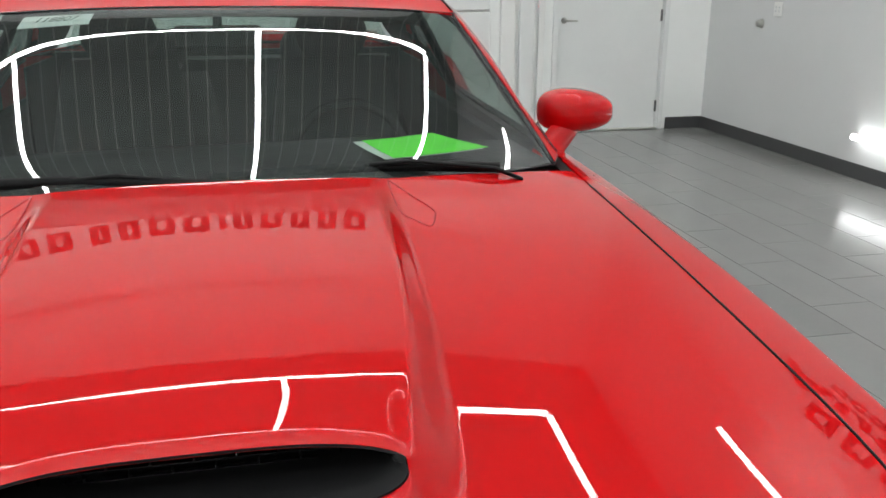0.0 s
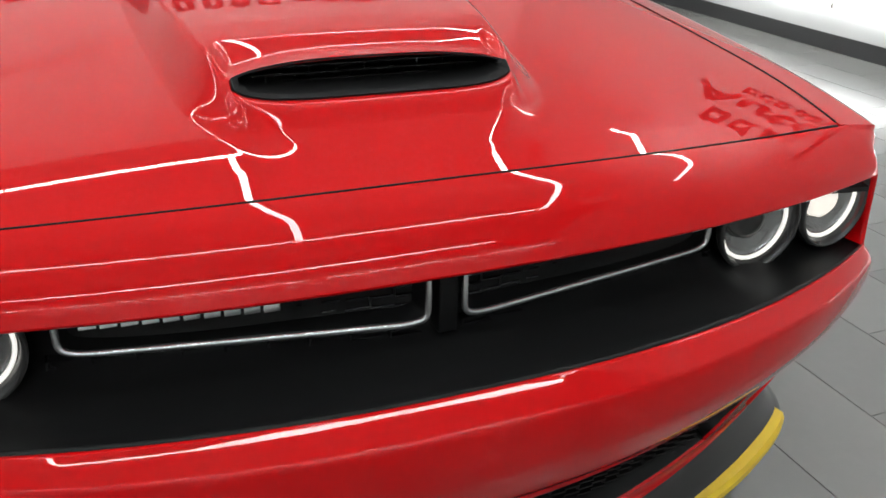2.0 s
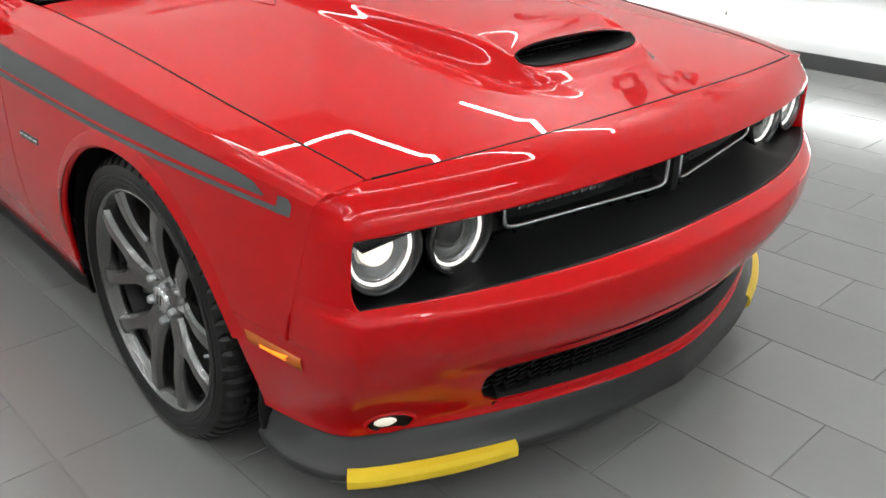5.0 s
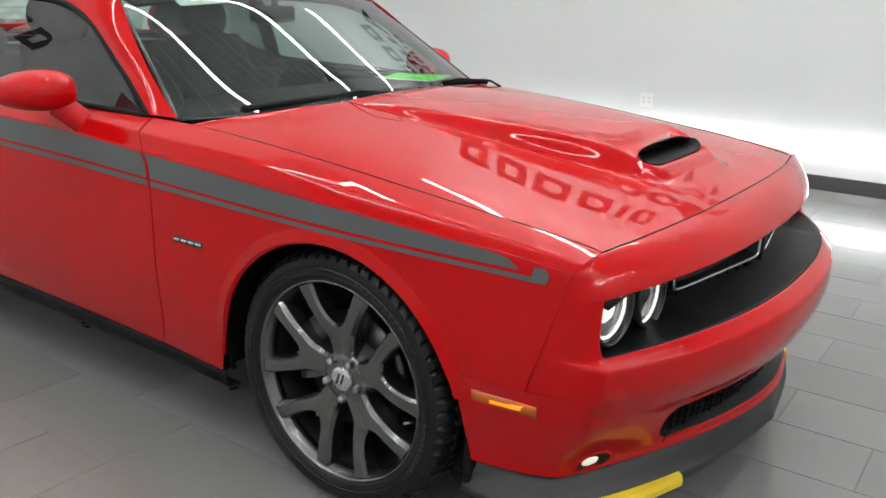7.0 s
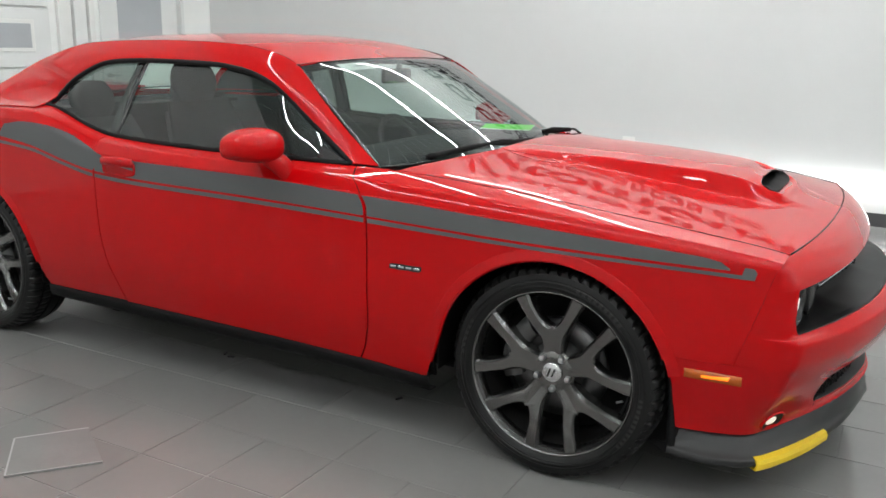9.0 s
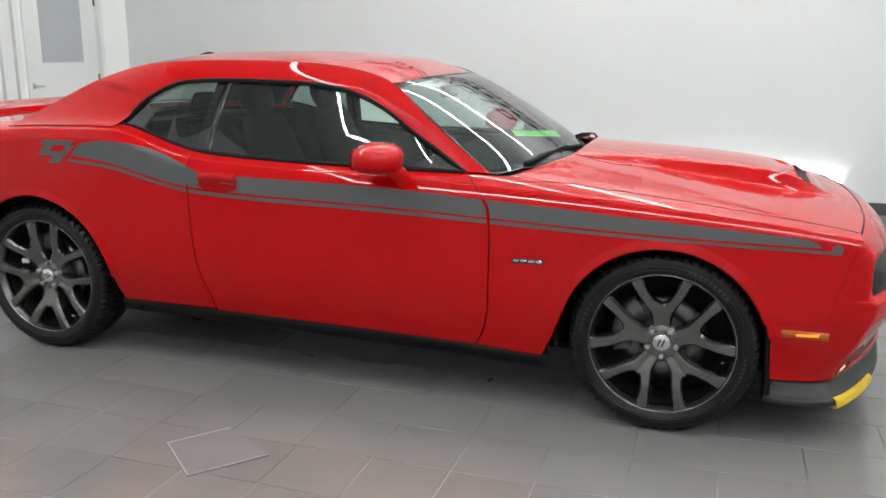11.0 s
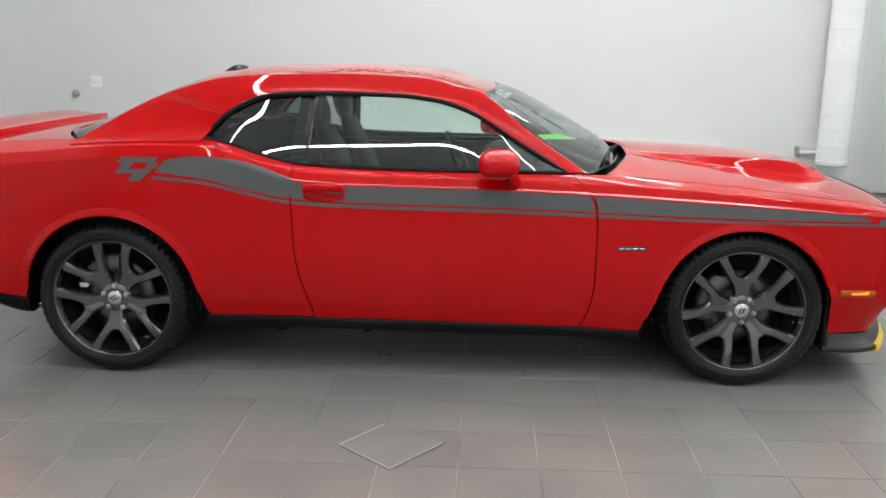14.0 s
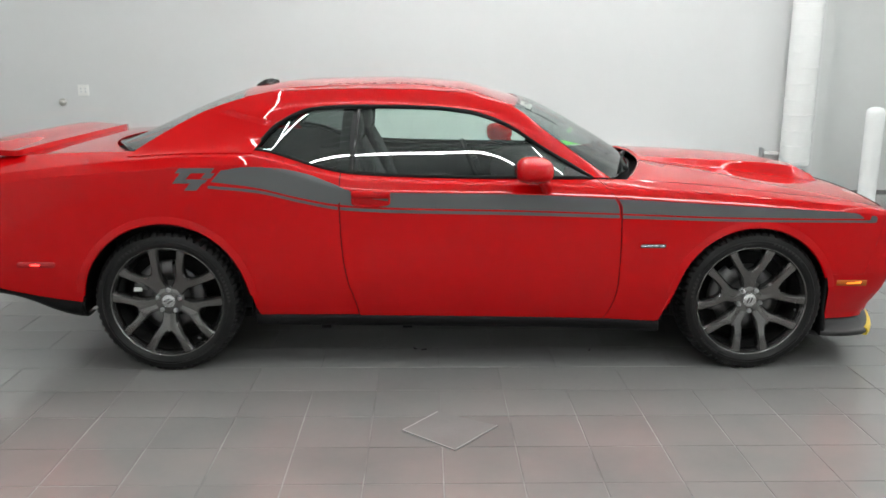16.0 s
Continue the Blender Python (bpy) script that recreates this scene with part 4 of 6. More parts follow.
# dark tray under the hood's rear edge and under the shut lines
sheet("cowl_tray", [[(lerp(0.70, 1.10, i / 8), y, 0.955 - 0.03 * abs(y)) for y in linspace(-0.79, 0.79, 20)] for i in range(9)], M_BLACK, car, label="black cowl tray under the windshield", thick=0.01)
sheet("engine_bay_liner", [[(x, y, hood_base(x, abs(y)) - 0.09) for y in linspace(-0.84, 0.84, 12)] for x in linspace(1.08, 2.2, 10)], M_BLACK, car, thick=0.01)


# ---- nose and front bumper: rows from the hood's shut line down, each (x middle, z middle, half-width, x corner, z corner, side end x, side end z) ----
ROWS = [
    (2.2230, 0.8466, 0.792, 2.1545, 0.8295, 2.151, 0.829),
    (2.258, 0.834, 0.815, 2.171, 0.813, 2.145, 0.801),
    (2.291, 0.809, 0.832, 2.186, 0.790, 2.133, 0.770),
    (2.316, 0.779, 0.842, 2.197, 0.768, 2.122, 0.750),
    (2.328, 0.757, 0.846, 2.202, 0.748, 2.114, 0.735),
    (2.409, 0.631, 0.856, 2.206, 0.613, 2.080, 0.617),
    (2.437, 0.611, 0.861, 2.220, 0.597, 2.073, 0.595),
    (2.4510, 0.592, 0.864, 2.226, 0.578, 2.065, 0.578),
    (2.450, 0.525, 0.863, 2.218, 0.522, 2.034, 0.508),
    (2.424, 0.455, 0.853, 2.197, 0.470, 1.866, 0.500),
    (2.398, 0.412, 0.836, 2.176, 0.405, 1.870, 0.42),
    (2.374, 0.288, 0.806, 2.120, 0.300, 1.880, 0.295),
    (2.382, 0.268, 0.796, 2.110, 0.258, 1.884, 0.258),
]
GRILLE_Y = 0.592


def nose_point(row, u):
    """A point of a nose row; u: 0 in the middle, 1 at the corner, 2 at the side end."""
    xc, zc, hw, xk, zk, xs, zs = row
    sg, u = (1 if u >= 0 else -1), abs(u)
    p = lerp(1.75, 2.3, smoothstep(0.38, 0.50, zc))
    if u <= 1:
        return (xk + (xc - xk) * (1 - u**p), sg * hw * u, lerp(zc, zk, crown(u)))
    ysd = side_y(xs, max(zs, 0.262)) if zs < 0.825 else side(xs, 0)[0]
    t = u - 1
    # bezier whose first leg follows the front's own slope and whose last one runs along the fender
    slope = -(xc - xk) * p / hw
    reach = max(ysd - hw, 0.003) * 0.60
    back = max(xk - xs, 0.0) * 0.45
    ax, ay, bx, by = xk + slope * reach, hw + reach, xs + back, ysd - 0.15 * back
    c0, c1, c2, c3 = (1 - t) ** 3, 3 * t * (1 - t) ** 2, 3 * t * t * (1 - t), t**3
    x = c0 * xk + c1 * ax + c2 * bx + c3 * xs
    y = c0 * hw + c1 * ay + c2 * by + c3 * ysd
    return (x, sg * y, lerp(zk, zs, t * t * (3 - 2 * t)))


us = [-2, -1.85, -1.7, -1.55, -1.4, -1.28, -1.16, -1.08, -1.0]
us += [round(v, 4) for v in np.linspace(-0.97, 0.97, 66)]
us += [1.0, 1.08, 1.16, 1.28, 1.4, 1.55, 1.7, 1.85, 2]


def nose_eval(u, r0, r1, w):
    """The nose surface at u, w rows below row r0; its ends lie exactly on the fender's front edge."""
    p = spline([nose_point(r, u) for r in ROWS[r0:r1 + 1]], w)
    if abs(u) <= 1.0:
        return p
    e = spline([nose_point(r, math.copysign(2, u)) for r in ROWS[r0:r1 + 1]], w)
    z = e[2]
    if z < 0.512:
        return p
    x = nose_seam(z) + 0.0006
    y = side_y(x, min(z, top_z(x)))
    k = (abs(u) - 1.0) ** 1.5
    return (p[0] + (x - e[0]) * k, p[1] + (math.copysign(y, u) - e[1]) * k, p[2])


def nose_grid(r0, r1, per, u_list):
    return [[nose_eval(u, r0, r1, k / per) for k in range((r1 - r0) * per + 1)] for u in u_list]


# upper nose panel, with a lip that rolls under
g = nose_grid(0, 4, 8, us)
for u, col in zip(us, g):
    (xa, _, za), (xb, _, zb) = col[0], col[1]
    wanted = -0.265 * (xb - xa) * 8 * (1 - smoothstep(1.0, 1.25, abs(u)))
    extra = (wanted - (zb - za) * 8) * (1 - smoothstep(1.0, 1.25, abs(u)))
    for k in range(1, 8):
        t = k / 8
        x, y, z = col[k]
        col[k] = (x, y, z + extra * t * (1 - t) ** 2)
    x, y, z = col[-1]
    col += [(x - 0.006, y * 0.998, z - 0.006), (x - 0.022, y * 0.995, z - 0.006), (x - 0.05, y * 0.985, z + 0.004)]
sheet("nose_panel", g, M_RED, car, flip=True, thick=0.003, label="red nose panel above the grille")
# corners beside the grille opening, with rounded inner edges
for sgn in (-1, 1):
    nk = 16
    g = []
    for q in range(15):
        col = []
        for k in range(nk + 1):
            t = k / nk
            u_in = 1.15 - 0.15 * max(0.0, (t - 0.55) / 0.45) ** 2 - 0.03 * max(0.0, (0.2 - t) / 0.2) ** 2
            u = lerp(u_in, 2.0, (max(q - 2, 0) / 12) ** 1.3)
            p = nose_eval(sgn * u, 3, 7, 1 + t)
            if q < 2:
                p = (p[0] - (0.05, 0.010)[q], p[1] - sgn * (0.010, 0.004)[q], p[2])
            col.append(p)
        g.append(col)
    sheet("nose_corner", g, M_RED, car, flip=(sgn > 0), label="red corner beside the headlamps")
# bumper cover with the lower opening: the columns on either side of the opening bend to round its ends
U_OPEN = 0.712
u_b = sorted(set([u for u in us if abs(abs(u) - U_OPEN) > 0.02] + [U_OPEN, -U_OPEN]))
g = nose_grid(5, 12, 5, u_b)
for i, u in enumerate(u_b):
    w = smoothstep(1.03, 1.15, abs(u))
    if w > 0:
        g[i] = [tuple(lerp(a, b, w) for a, b in zip(p, nose_eval(u, 4, 12, 1 + k / 5))) for k, p in enumerate(g[i])]
for side_u in (-U_OPEN, U_OPEN):
    i = u_b.index(side_u)
    for k in range(25, 31):
        bend = 0.055 * abs((k - 27.2) / 2.8) ** 2.6
        g[i][k] = nose_eval(side_u * (1 - bend / U_OPEN), 5, 12, k / 5)
I_LO, I_HI = u_b.index(-U_OPEN), u_b.index(U_OPEN)
rim = [g[i][25] for i in range(I_LO, I_HI + 1)] + [g[I_HI][k] for k in range(26, 31)] + [g[i][30] for i in range(I_HI - 1, I_LO - 1, -1)] + [g[I_LO][k] for k in range(29, 24, -1)]
for u, col in zip(u_b, g):
    x, y, z = col[0]
    w = smoothstep(1.05, 1.15, abs(u))
    lead = [(x - 0.05, y * 0.985, z - 0.030), (x - 0.008, y * 0.998, z - 0.005)]
    flush = [nose_eval(u, 4, 12, 0.93), nose_eval(u, 4, 12, 0.965)]
    col[:0] = [tuple(lerp(a, b, w) - (0.0005 if k == 1 else 0.0) * w for k, (a, b) in enumerate(zip(p, q))) for p, q in zip(lead, flush)]


def bumper_keep(i, j):
    return not (25 <= j - 2 < 30 and I_LO <= i < I_HI)


bumper = sheet("front_bumper", g, M_RED, car, flip=True, thick=0.003, keep=bumper_keep, label="red front bumper cover with a lower opening")
# funnel behind the opening: a short red return, then a satin black wall with a sloping shelf below the bars
g = []
for x, y, z in rim:
    low = 1.0 if z < 0.345 else 0.0
    g.append([(x, y, z), (x - 0.004, y * 0.997, z + 0.003 * (low * 2 - 1)), (x - 0.012, y * 0.988, z + (0.010 if low else -0.005)), (x - 0.055, y * 0.955, z + (0.036 if low else -0.010))])
funnel = sheet("lower_grille_funnel", [c[1:] for c in g], M_SATIN, car, flip=False, thick=0.002, label="satin black funnel of the lower opening")
sheet("opening_edge", [c[:2] for c in g], M_RED, funnel, label="red rolled edge of the lower opening")

# black mask behind the headlamps and grille: lip underside, back wall, sloping shelf
g = []
for u in [v for v in us if abs(v) <= 1.2]:
    a = nose_point(ROWS[4], u)
    b = nose_point(ROWS[5], u)
    ay = abs(a[1])
    back = curve((0.0, 2.262), (0.49, 2.188), (0.53, 2.165), (0.86, 2.135))(ay)
    zb = curve((0.0, 0.650), (0.49, 0.652), (0.56, 0.632), (0.86, 0.622))(ay)
    zb = max(zb, b[2] + 0.006)
    sh = 1.0
    col = [(a[0] - 0.03, a[1] * 0.99, a[2] + 0.003), (back + 0.004, a[1] * 0.985, a[2] + 0.004), (back, a[1] * 0.985, a[2] - 0.004),
           (back, lerp(a[1], b[1], 0.5) * 0.99, lerp(a[2], zb, 0.5)), (back + 0.002, b[1] * 0.99, zb + 0.004), (back + 0.010, b[1] * 0.99, zb - 0.003)]
    for t in (0.25, 0.5, 0.75, 0.93):
        col.append((lerp(back + 0.01, b[0] - 0.004, t), b[1] * lerp(0.99, 0.997, t), lerp(zb - 0.003, b[2] - 0.001, t) - 0.010 * math.sin(math.pi * t)))
    col.append((b[0] - 0.0015, b[1] * 0.999, b[2] + 0.0012))
    col.append((b[0] - 0.0045, b[1] * 0.998, b[2] - 0.010))
    g.append(col)
mask = sheet("front_mask", g, M_SATIN, car, flip=True, thick=0.003, label="satin black front mask with a sloping shelf")

# grille: silver surrounds, bars and the middle post
def grille_frame(sgn):
    y0, y1, z0, z1 = 0.026, 0.490, 0.668, 0.757
    path = []
    for k in range(48):
        a = 2 * math.pi * k / 48
        c, s = math.cos(a), math.sin(a)
        y = (y0 + y1) / 2 + (y1 - y0) / 2 * math.copysign(abs(c) ** 0.16, c)
        z = (z0 + z1) / 2 + (z1 - z0) / 2 * math.copysign(abs(s) ** 0.28, s)
        path.append((lerp(2.288, 2.212, (y - y0) / (y1 - y0)), sgn * y, z))
    return sweep("grille_surround", path, ring_section(0.0052, 8), M_SILVER, car, closed=True, up=(1, 0, 0), label="satin silver grille surround")


for sgn in (-1, 1):
    frame_ob = grille_frame(sgn)
    # inner bezel sloping back
    g = []
    for k in range(49):
        a = 2 * math.pi * (k % 48) / 48
        c, s = math.cos(a), math.sin(a)
        col = []
        for inset, back in ((0.0, 0.0), (0.007, 0.012), (0.012, 0.026)):
            y = 0.258 + (0.232 - inset) * math.copysign(abs(c) ** 0.16, c)
            z = 0.7125 + (0.0445 - inset) * math.copysign(abs(s) ** 0.28, s)
            col.append((lerp(2.288, 2.212, (y - 0.026) / 0.464) - back, sgn * y, z))
        g.append(col)
    sheet("grille_bezel", g, M_SATIN, frame_ob, thick=0.002)
    bm = bmesh.new()
    for i in range(6):
        z = 0.672 + 0.0145 * i
        for k in range(14):
            ya, yb = 0.032 + 0.0325 * k, 0.032 + 0.0325 * (k + 1)
            xa = lerp(2.288, 2.212, (ya - 0.026) / 0.464) - 0.024
            lo, hi = sorted((sgn * ya, sgn * yb))
            box_bm(bm, (xa - 0.014, lo, z - 0.0014), (xa - 0.002, hi, z + 0.0014))
            if (k + i) % 3 == 0:
                box_bm(bm, (xa - 0.012, sgn * ya - 0.002, z), (xa, sgn * ya + 0.002, z + 0.0145))
    part("grille_mesh", bm, M_GLOSSBLACK, car, "gloss black grille mesh")
    # slotted strip under the surround
    bm = bmesh.new()
    for k in range(9):
        ya, yb = 0.03 + 0.054 * k, 0.03 + 0.054 * (k + 1) - 0.008
        x = lerp(2.280, 2.204, (ya - 0.026) / 0.464) - 0.004
        lo, hi = sorted((sgn * ya, sgn * yb))
        box_bm(bm, (x - 0.02, lo, 0.6555), (x, hi, 0.6575))
        box_bm(bm, (x - 0.02, lo, 0.6445), (x - 0.002, hi, 0.6465))
        box_bm(bm, (x - 0.02, lo, 0.646), (x - 0.002, lo + 0.003, 0.6575))
    part("grille_strip", bm, M_GLOSSBLACK, car, "gloss black slotted strip below the grille")
box("grille_post", (2.262, -0.014, 0.652), (2.296, 0.014, 0.752), M_SATIN, car, 0.004, "black post between the grille halves")
# plain badge bars on the grille: a long chrome one and a short red one
bm = bmesh.new()
for k in range(10):
    t = k / 10
    y = -0.462 + 0.246 * t
    x = lerp(2.219, 2.253, t) + 0.004
    box_bm(bm, (x - 0.004, y, 0.7065), (x + 0.003, y + 0.0215, 0.7185), 0.0012)
part("grille_badge", bm, M_CHROME, car, "chrome badge of plain slanted blocks")
bm = bmesh.new()
for k, (y, wd) in enumerate(((0.385, 0.016), (0.407, 0.006), (0.418, 0.016))):
    box_bm(bm, (2.222, y, 0.717), (2.229, y + wd, 0.731), 0.001)
part("grille_badge", bm, M_REDLENS, car, "small red badge of plain blocks")

# ---- headlamps ----
def headlamp(x, y, z, lit):
    hub = lathe("headlamp", [(-0.03, 0.062), (-0.005, 0.080), (0.012, 0.084), (0.020, 0.082), (0.020, 0.076), (0.004, 0.072), (-0.02, 0.064), (-0.045, 0.045), (-0.05, 0.0)],
                M_LAMPDARK, car, n=48, axis="x", label="round black headlamp housing")
    hub.location = (x, y, z)
    lathe("halo", [(0.000, 0.0690), (0.004, 0.0686), (0.0055, 0.0665), (0.004, 0.0640), (-0.001, 0.0632), (-0.004, 0.067)], M_HALO, hub, n=48, axis="x", label="lit white halo ring")
    lathe("reflector", [(-0.001, 0.0632), (-0.008, 0.0585), (-0.007, 0.0560), (-0.014, 0.0500), (-0.013, 0.0475), (-0.020, 0.0420), (-0.019, 0.0395), (-0.024, 0.035)], M_LAMPGREY, hub, n=40, axis="x", label="grey reflector ring")
    lathe("projector", [(-0.022, 0.0355), (-0.008, 0.0340), (0.000, 0.025), (0.005, 0.012), (0.0058, 0.0)], M_BEAM if lit else M_LAMPDARK, hub, n=32, axis="x", label="projector lens")
    lathe("lens", [(0.016, 0.079), (0.023, 0.060), (0.028, 0.030), (0.029, 0.0)], M_CLEAR, hub, n=40, axis="x", label="clear outer lens").visible_shadow = False
    return hub


for sgn in (-1, 1):
    headlamp(2.190, sgn * 0.604, 0.688, False)
    headlamp(2.174, sgn * 0.780, 0.698, True).rotation_euler = (0, 0, sgn * 0.10)

# ---- lower grille ----
def low_grille_z(y):
    a = abs(y) / GRILLE_Y
    return lerp(0.290, 0.302, a * a), lerp(0.412, 0.414, a * a)


bm = bmesh.new()
for i in range(9):
    t = (i + 0.5) / 9
    for k in range(40):
        y = -0.562 + 1.124 * k / 40
        y2 = y + 1.124 / 40
        ym = (y + y2) / 2
        if i < 2 and abs(ym) > 0.50:
            continue
        zl, zh = low_grille_z(ym)
        z = lerp(zl, zh, t)
        x = nose_point(ROWS[10], ym / 0.838)[0] - 0.050 - 0.012 * (1 - t)
        box_bm(bm, (x - 0.008, y, z - 0.0018), (x, y2 + 0.001, z + 0.0018))
        if (k + 2 * (i % 2)) % 4 == 0:
            box_bm(bm, (x - 0.007, y - 0.002, z), (x + 0.001, y + 0.002, z + (zh - zl) / 9))
part("lower_grille", bm, M_SATIN, car, "black lower grille of thin bars")
g = []
for y in linspace(-0.55, 0.55, 30):
    x = nose_point(ROWS[10], y / 0.838)[0] - 0.098
    g.append([(x + 0.04, y, 0.284), (x - 0.02, y, 0.286), (x - 0.03, y, 0.35), (x - 0.02, y, 0.44), (x + 0.05, y, 0.452)])
sheet("lower_grille_back", g, M_BLACK, car, flip=True, thick=0.004)
# ---- fog lamps ----
for sgn in (-1, 1):
    p = Vector(nose_eval(sgn * 0.925, 10, 12, 1.12))
    du = Vector(nose_eval(sgn * 0.955, 10, 12, 1.12)) - Vector(nose_eval(sgn * 0.895, 10, 12, 1.12))
    dw = Vector(nose_eval(sgn * 0.925, 10, 12, 0.9)) - Vector(nose_eval(sgn * 0.925, 10, 12, 1.3))
    ey = du.normalized() * sgn
    ex = ey.cross(dw).normalized()
    ez = ex.cross(ey).normalized()
    fog = lathe("fog_lamp", [(-0.004, 0.054), (0.003, 0.051), (0.006, 0.047), (0.006, 0.0445), (0.0035, 0.043)], M_RED, car, n=40, axis="x", label="fog lamp set in a red oval rim")
    fog.matrix_basis = Matrix(((ex.x, ey.x, ez.x, p.x), (ex.y, ey.y, ez.y, p.y), (ex.z, ey.z, ez.z, p.z), (0, 0, 0, 1)))
    fog.scale = (1, 1.08, 0.74)
    lathe("cup", [(0.0035, 0.0435), (0.0022, 0.034), (0.0018, 0.0)], M_SATIN, fog, n=36, axis="x", label="black lamp cup")
    lens = lathe("fog_lens", [(0.002, 0.0225), (0.0040, 0.0195), (0.0058, 0.010), (0.0064, 0.0)], M_FOG, fog, n=28, axis="x", label="lit fog lamp lens")
    lens.location = (0, sgn * 0.010, 0.006)

# ---- chin spoiler with yellow edge guards ----
def chin(u):
    """Outer edge of the chin spoiler in plan; u from -1 to 1."""
    a = abs(u)
    path = [(2.388, 0.0), (2.362, 0.20), (2.333, 0.36), (2.285, 0.52), (2.222, 0.68), (2.128, 0.838), (2.02, 0.892), (1.93, 0.897), (1.865, 0.885)]
    x, y = spline(path, a * 8)
    return x, math.copysign(y, u) if u else 0.0


cu = linspace(-1, 1, 97)
g = []
for u in cu:
    a = abs(u)
    ox, oy = chin(u)
    ui = math.copysign(min(a / 0.62, 1.0) if a < 0.62 else 1.0 + (a - 0.62) / 0.38 * 0.93, u)
    ix, iy, iz = nose_point(ROWS[12], ui)
    rise = smoothstep(0.80, 1.0, a)
    col = [(ix - 0.03, iy * 0.96, iz + 0.01), (ix - 0.012, iy * 0.985, iz - 0.004)]
    for t in (0.15, 0.35, 0.6, 0.82, 0.95):
        z = lerp(iz - 0.006, 0.192, 1 - (1 - t) ** 1.7)
        col.append((lerp(ix - 0.008, ox, t), lerp(iy * 0.99, oy, t), z))
    col += [(ox, oy, 0.188), (ox + 0.003 * (1 - a), oy * 1.002, 0.178), (ox - 0.002, oy * 0.998, 0.168), (ox - 0.015, oy * 0.985, 0.165), (ox - 0.10, oy * 0.92, 0.175)]
    g.append(col)
chin_ob = sheet("chin_spoiler", g, M_CHIN, car, flip=True, thick=0.002, label="satin black chin spoiler")
# spats that carry the spoiler up along the wheel opening
for sgn in (-1, 1):
    g = []
    for k in range(13):
        t = k / 12
        z = lerp(0.168, 0.50, t)
        wd = lerp(0.022, 0.010, t ** 0.7)
        x0 = lerp(1.866, 1.852, t)
        yb = max(side_y(1.875, max(z, 0.30)) - 0.005, 0.866) - 0.016 * smoothstep(0.24, 0.34, z)
        g.append([(x0 - 0.002, sgn * (yb - 0.09), z), (x0 - 0.002, sgn * (yb - 0.010), z), (x0 + 0.004, sgn * yb, z), (x0 + wd * 0.5, sgn * (yb + 0.004), z), (x0 + wd, sgn * (yb + 0.001), z), (x0 + wd + 0.002, sgn * (yb - 0.02), z)])
    sheet("wheel_spat", g, M_SATIN, chin_ob, flip=(sgn > 0), thick=0.004, label="satin black spat in front of the wheel")
    path = []
    for k in range(25):
        u = sgn * lerp(0.362, 0.628, k / 24)
        ox, oy = chin(u)
        path.append((ox, oy, 0.179))
    sec = [(-0.045, 0.0210), (-0.010, 0.0185), (0.005, 0.012), (0.010, 0.0), (0.009, -0.016), (0.002, -0.024), (-0.030, -0.0230), (-0.030, -0.019), (-0.002, -0.019), (0.005, 0.0), (-0.008, 0.014), (-0.045, 0.016)]
    sec = [(s * (1 if sgn > 0 else -1), t) for s, t in sec]
    sweep("edge_guard", path, [(s * 1.0, t) for s, t in sec], M_YELLOW, car, label="yellow plastic edge guard on the chin spoiler", smooth=False)


# ---- side marker lamps and badges ----
def side_block(name, sgn, x0, x1, z0, z1, mat, off0, off1, parent=None, label="", tilt=0.0):
    g = []
    n = 12
    for k in range(n + 1):
        t = k / n
        x = lerp(x0, x1, t)
        e = 0.0 if 0 < k < n else 1.0
        za, zb = z0 + tilt * t, z1 + tilt * t
        col = [(x, sgn * (side_y(x, za) + off0), za - 0.002)]
        for f in (0.0, 0.3, 0.7, 1.0):
            z = lerp(za, zb, f)
            rim = 1.0 if (f in (0.0, 1.0) or e) else 0.0
            col.append((x, sgn * (side_y(x, z) + lerp(off1, off0, rim * 0.7)), z))
        col.append((x, sgn * (side_y(x, zb) + off0), zb + 0.002))
        g.append(col)
    return sheet(name, g, mat, parent or car, flip=(sgn > 0), label=label)


for sgn in (-1, 1):
    lamp = side_block("side_marker", sgn, 1.905, 2.070, 0.445, 0.473, M_AMBERLENS, -0.003, 0.006, label="amber side marker lamp, lit", tilt=-0.006)
    side_block("bulb", sgn, 1.950, 2.040, 0.4485, 0.4655, M_AMBERHOT, -0.001, 0.0072, lamp, "glowing amber bulb")
    lamp = side_block("side_marker", sgn, -2.196, -2.002, 0.549, 0.579, M_REDLENS, -0.003, 0.006, label="red side marker lamp, lit")
    side_block("bulb", sgn, -2.125, -2.075, 0.557, 0.571, M_REDHOT, -0.002, 0.0075, lamp, "glowing red bulb")
    for k in range(4):
        side_block("fender_badge", sgn, 0.886 + 0.031 * k, 0.911 + 0.031 * k, 0.6555, 0.6665, M_SILVER, -0.001, 0.0035, label="small chrome badge block")
    side_block("fender_badge", sgn, 0.880, 1.012, 0.650, 0.672, M_GLOSSBLACK, -0.001, 0.0016, label="black badge backing")


# ---- greenhouse ----
INNER = [(0.650, 0.852, 0.984), (0.432, 0.784, 1.112), (0.250, 0.746, 1.226), (0.098, 0.724, 1.285), (-0.03, 0.712, 1.308), (-0.161, 0.706, 1.319),
         (-0.499, 0.704, 1.324), (-0.723, 0.710, 1.314), (-0.825, 0.724, 1.288), (-0.925, 0.755, 1.232), (-0.988, 0.785, 1.168), (-1.026, 0.812, 1.122)]
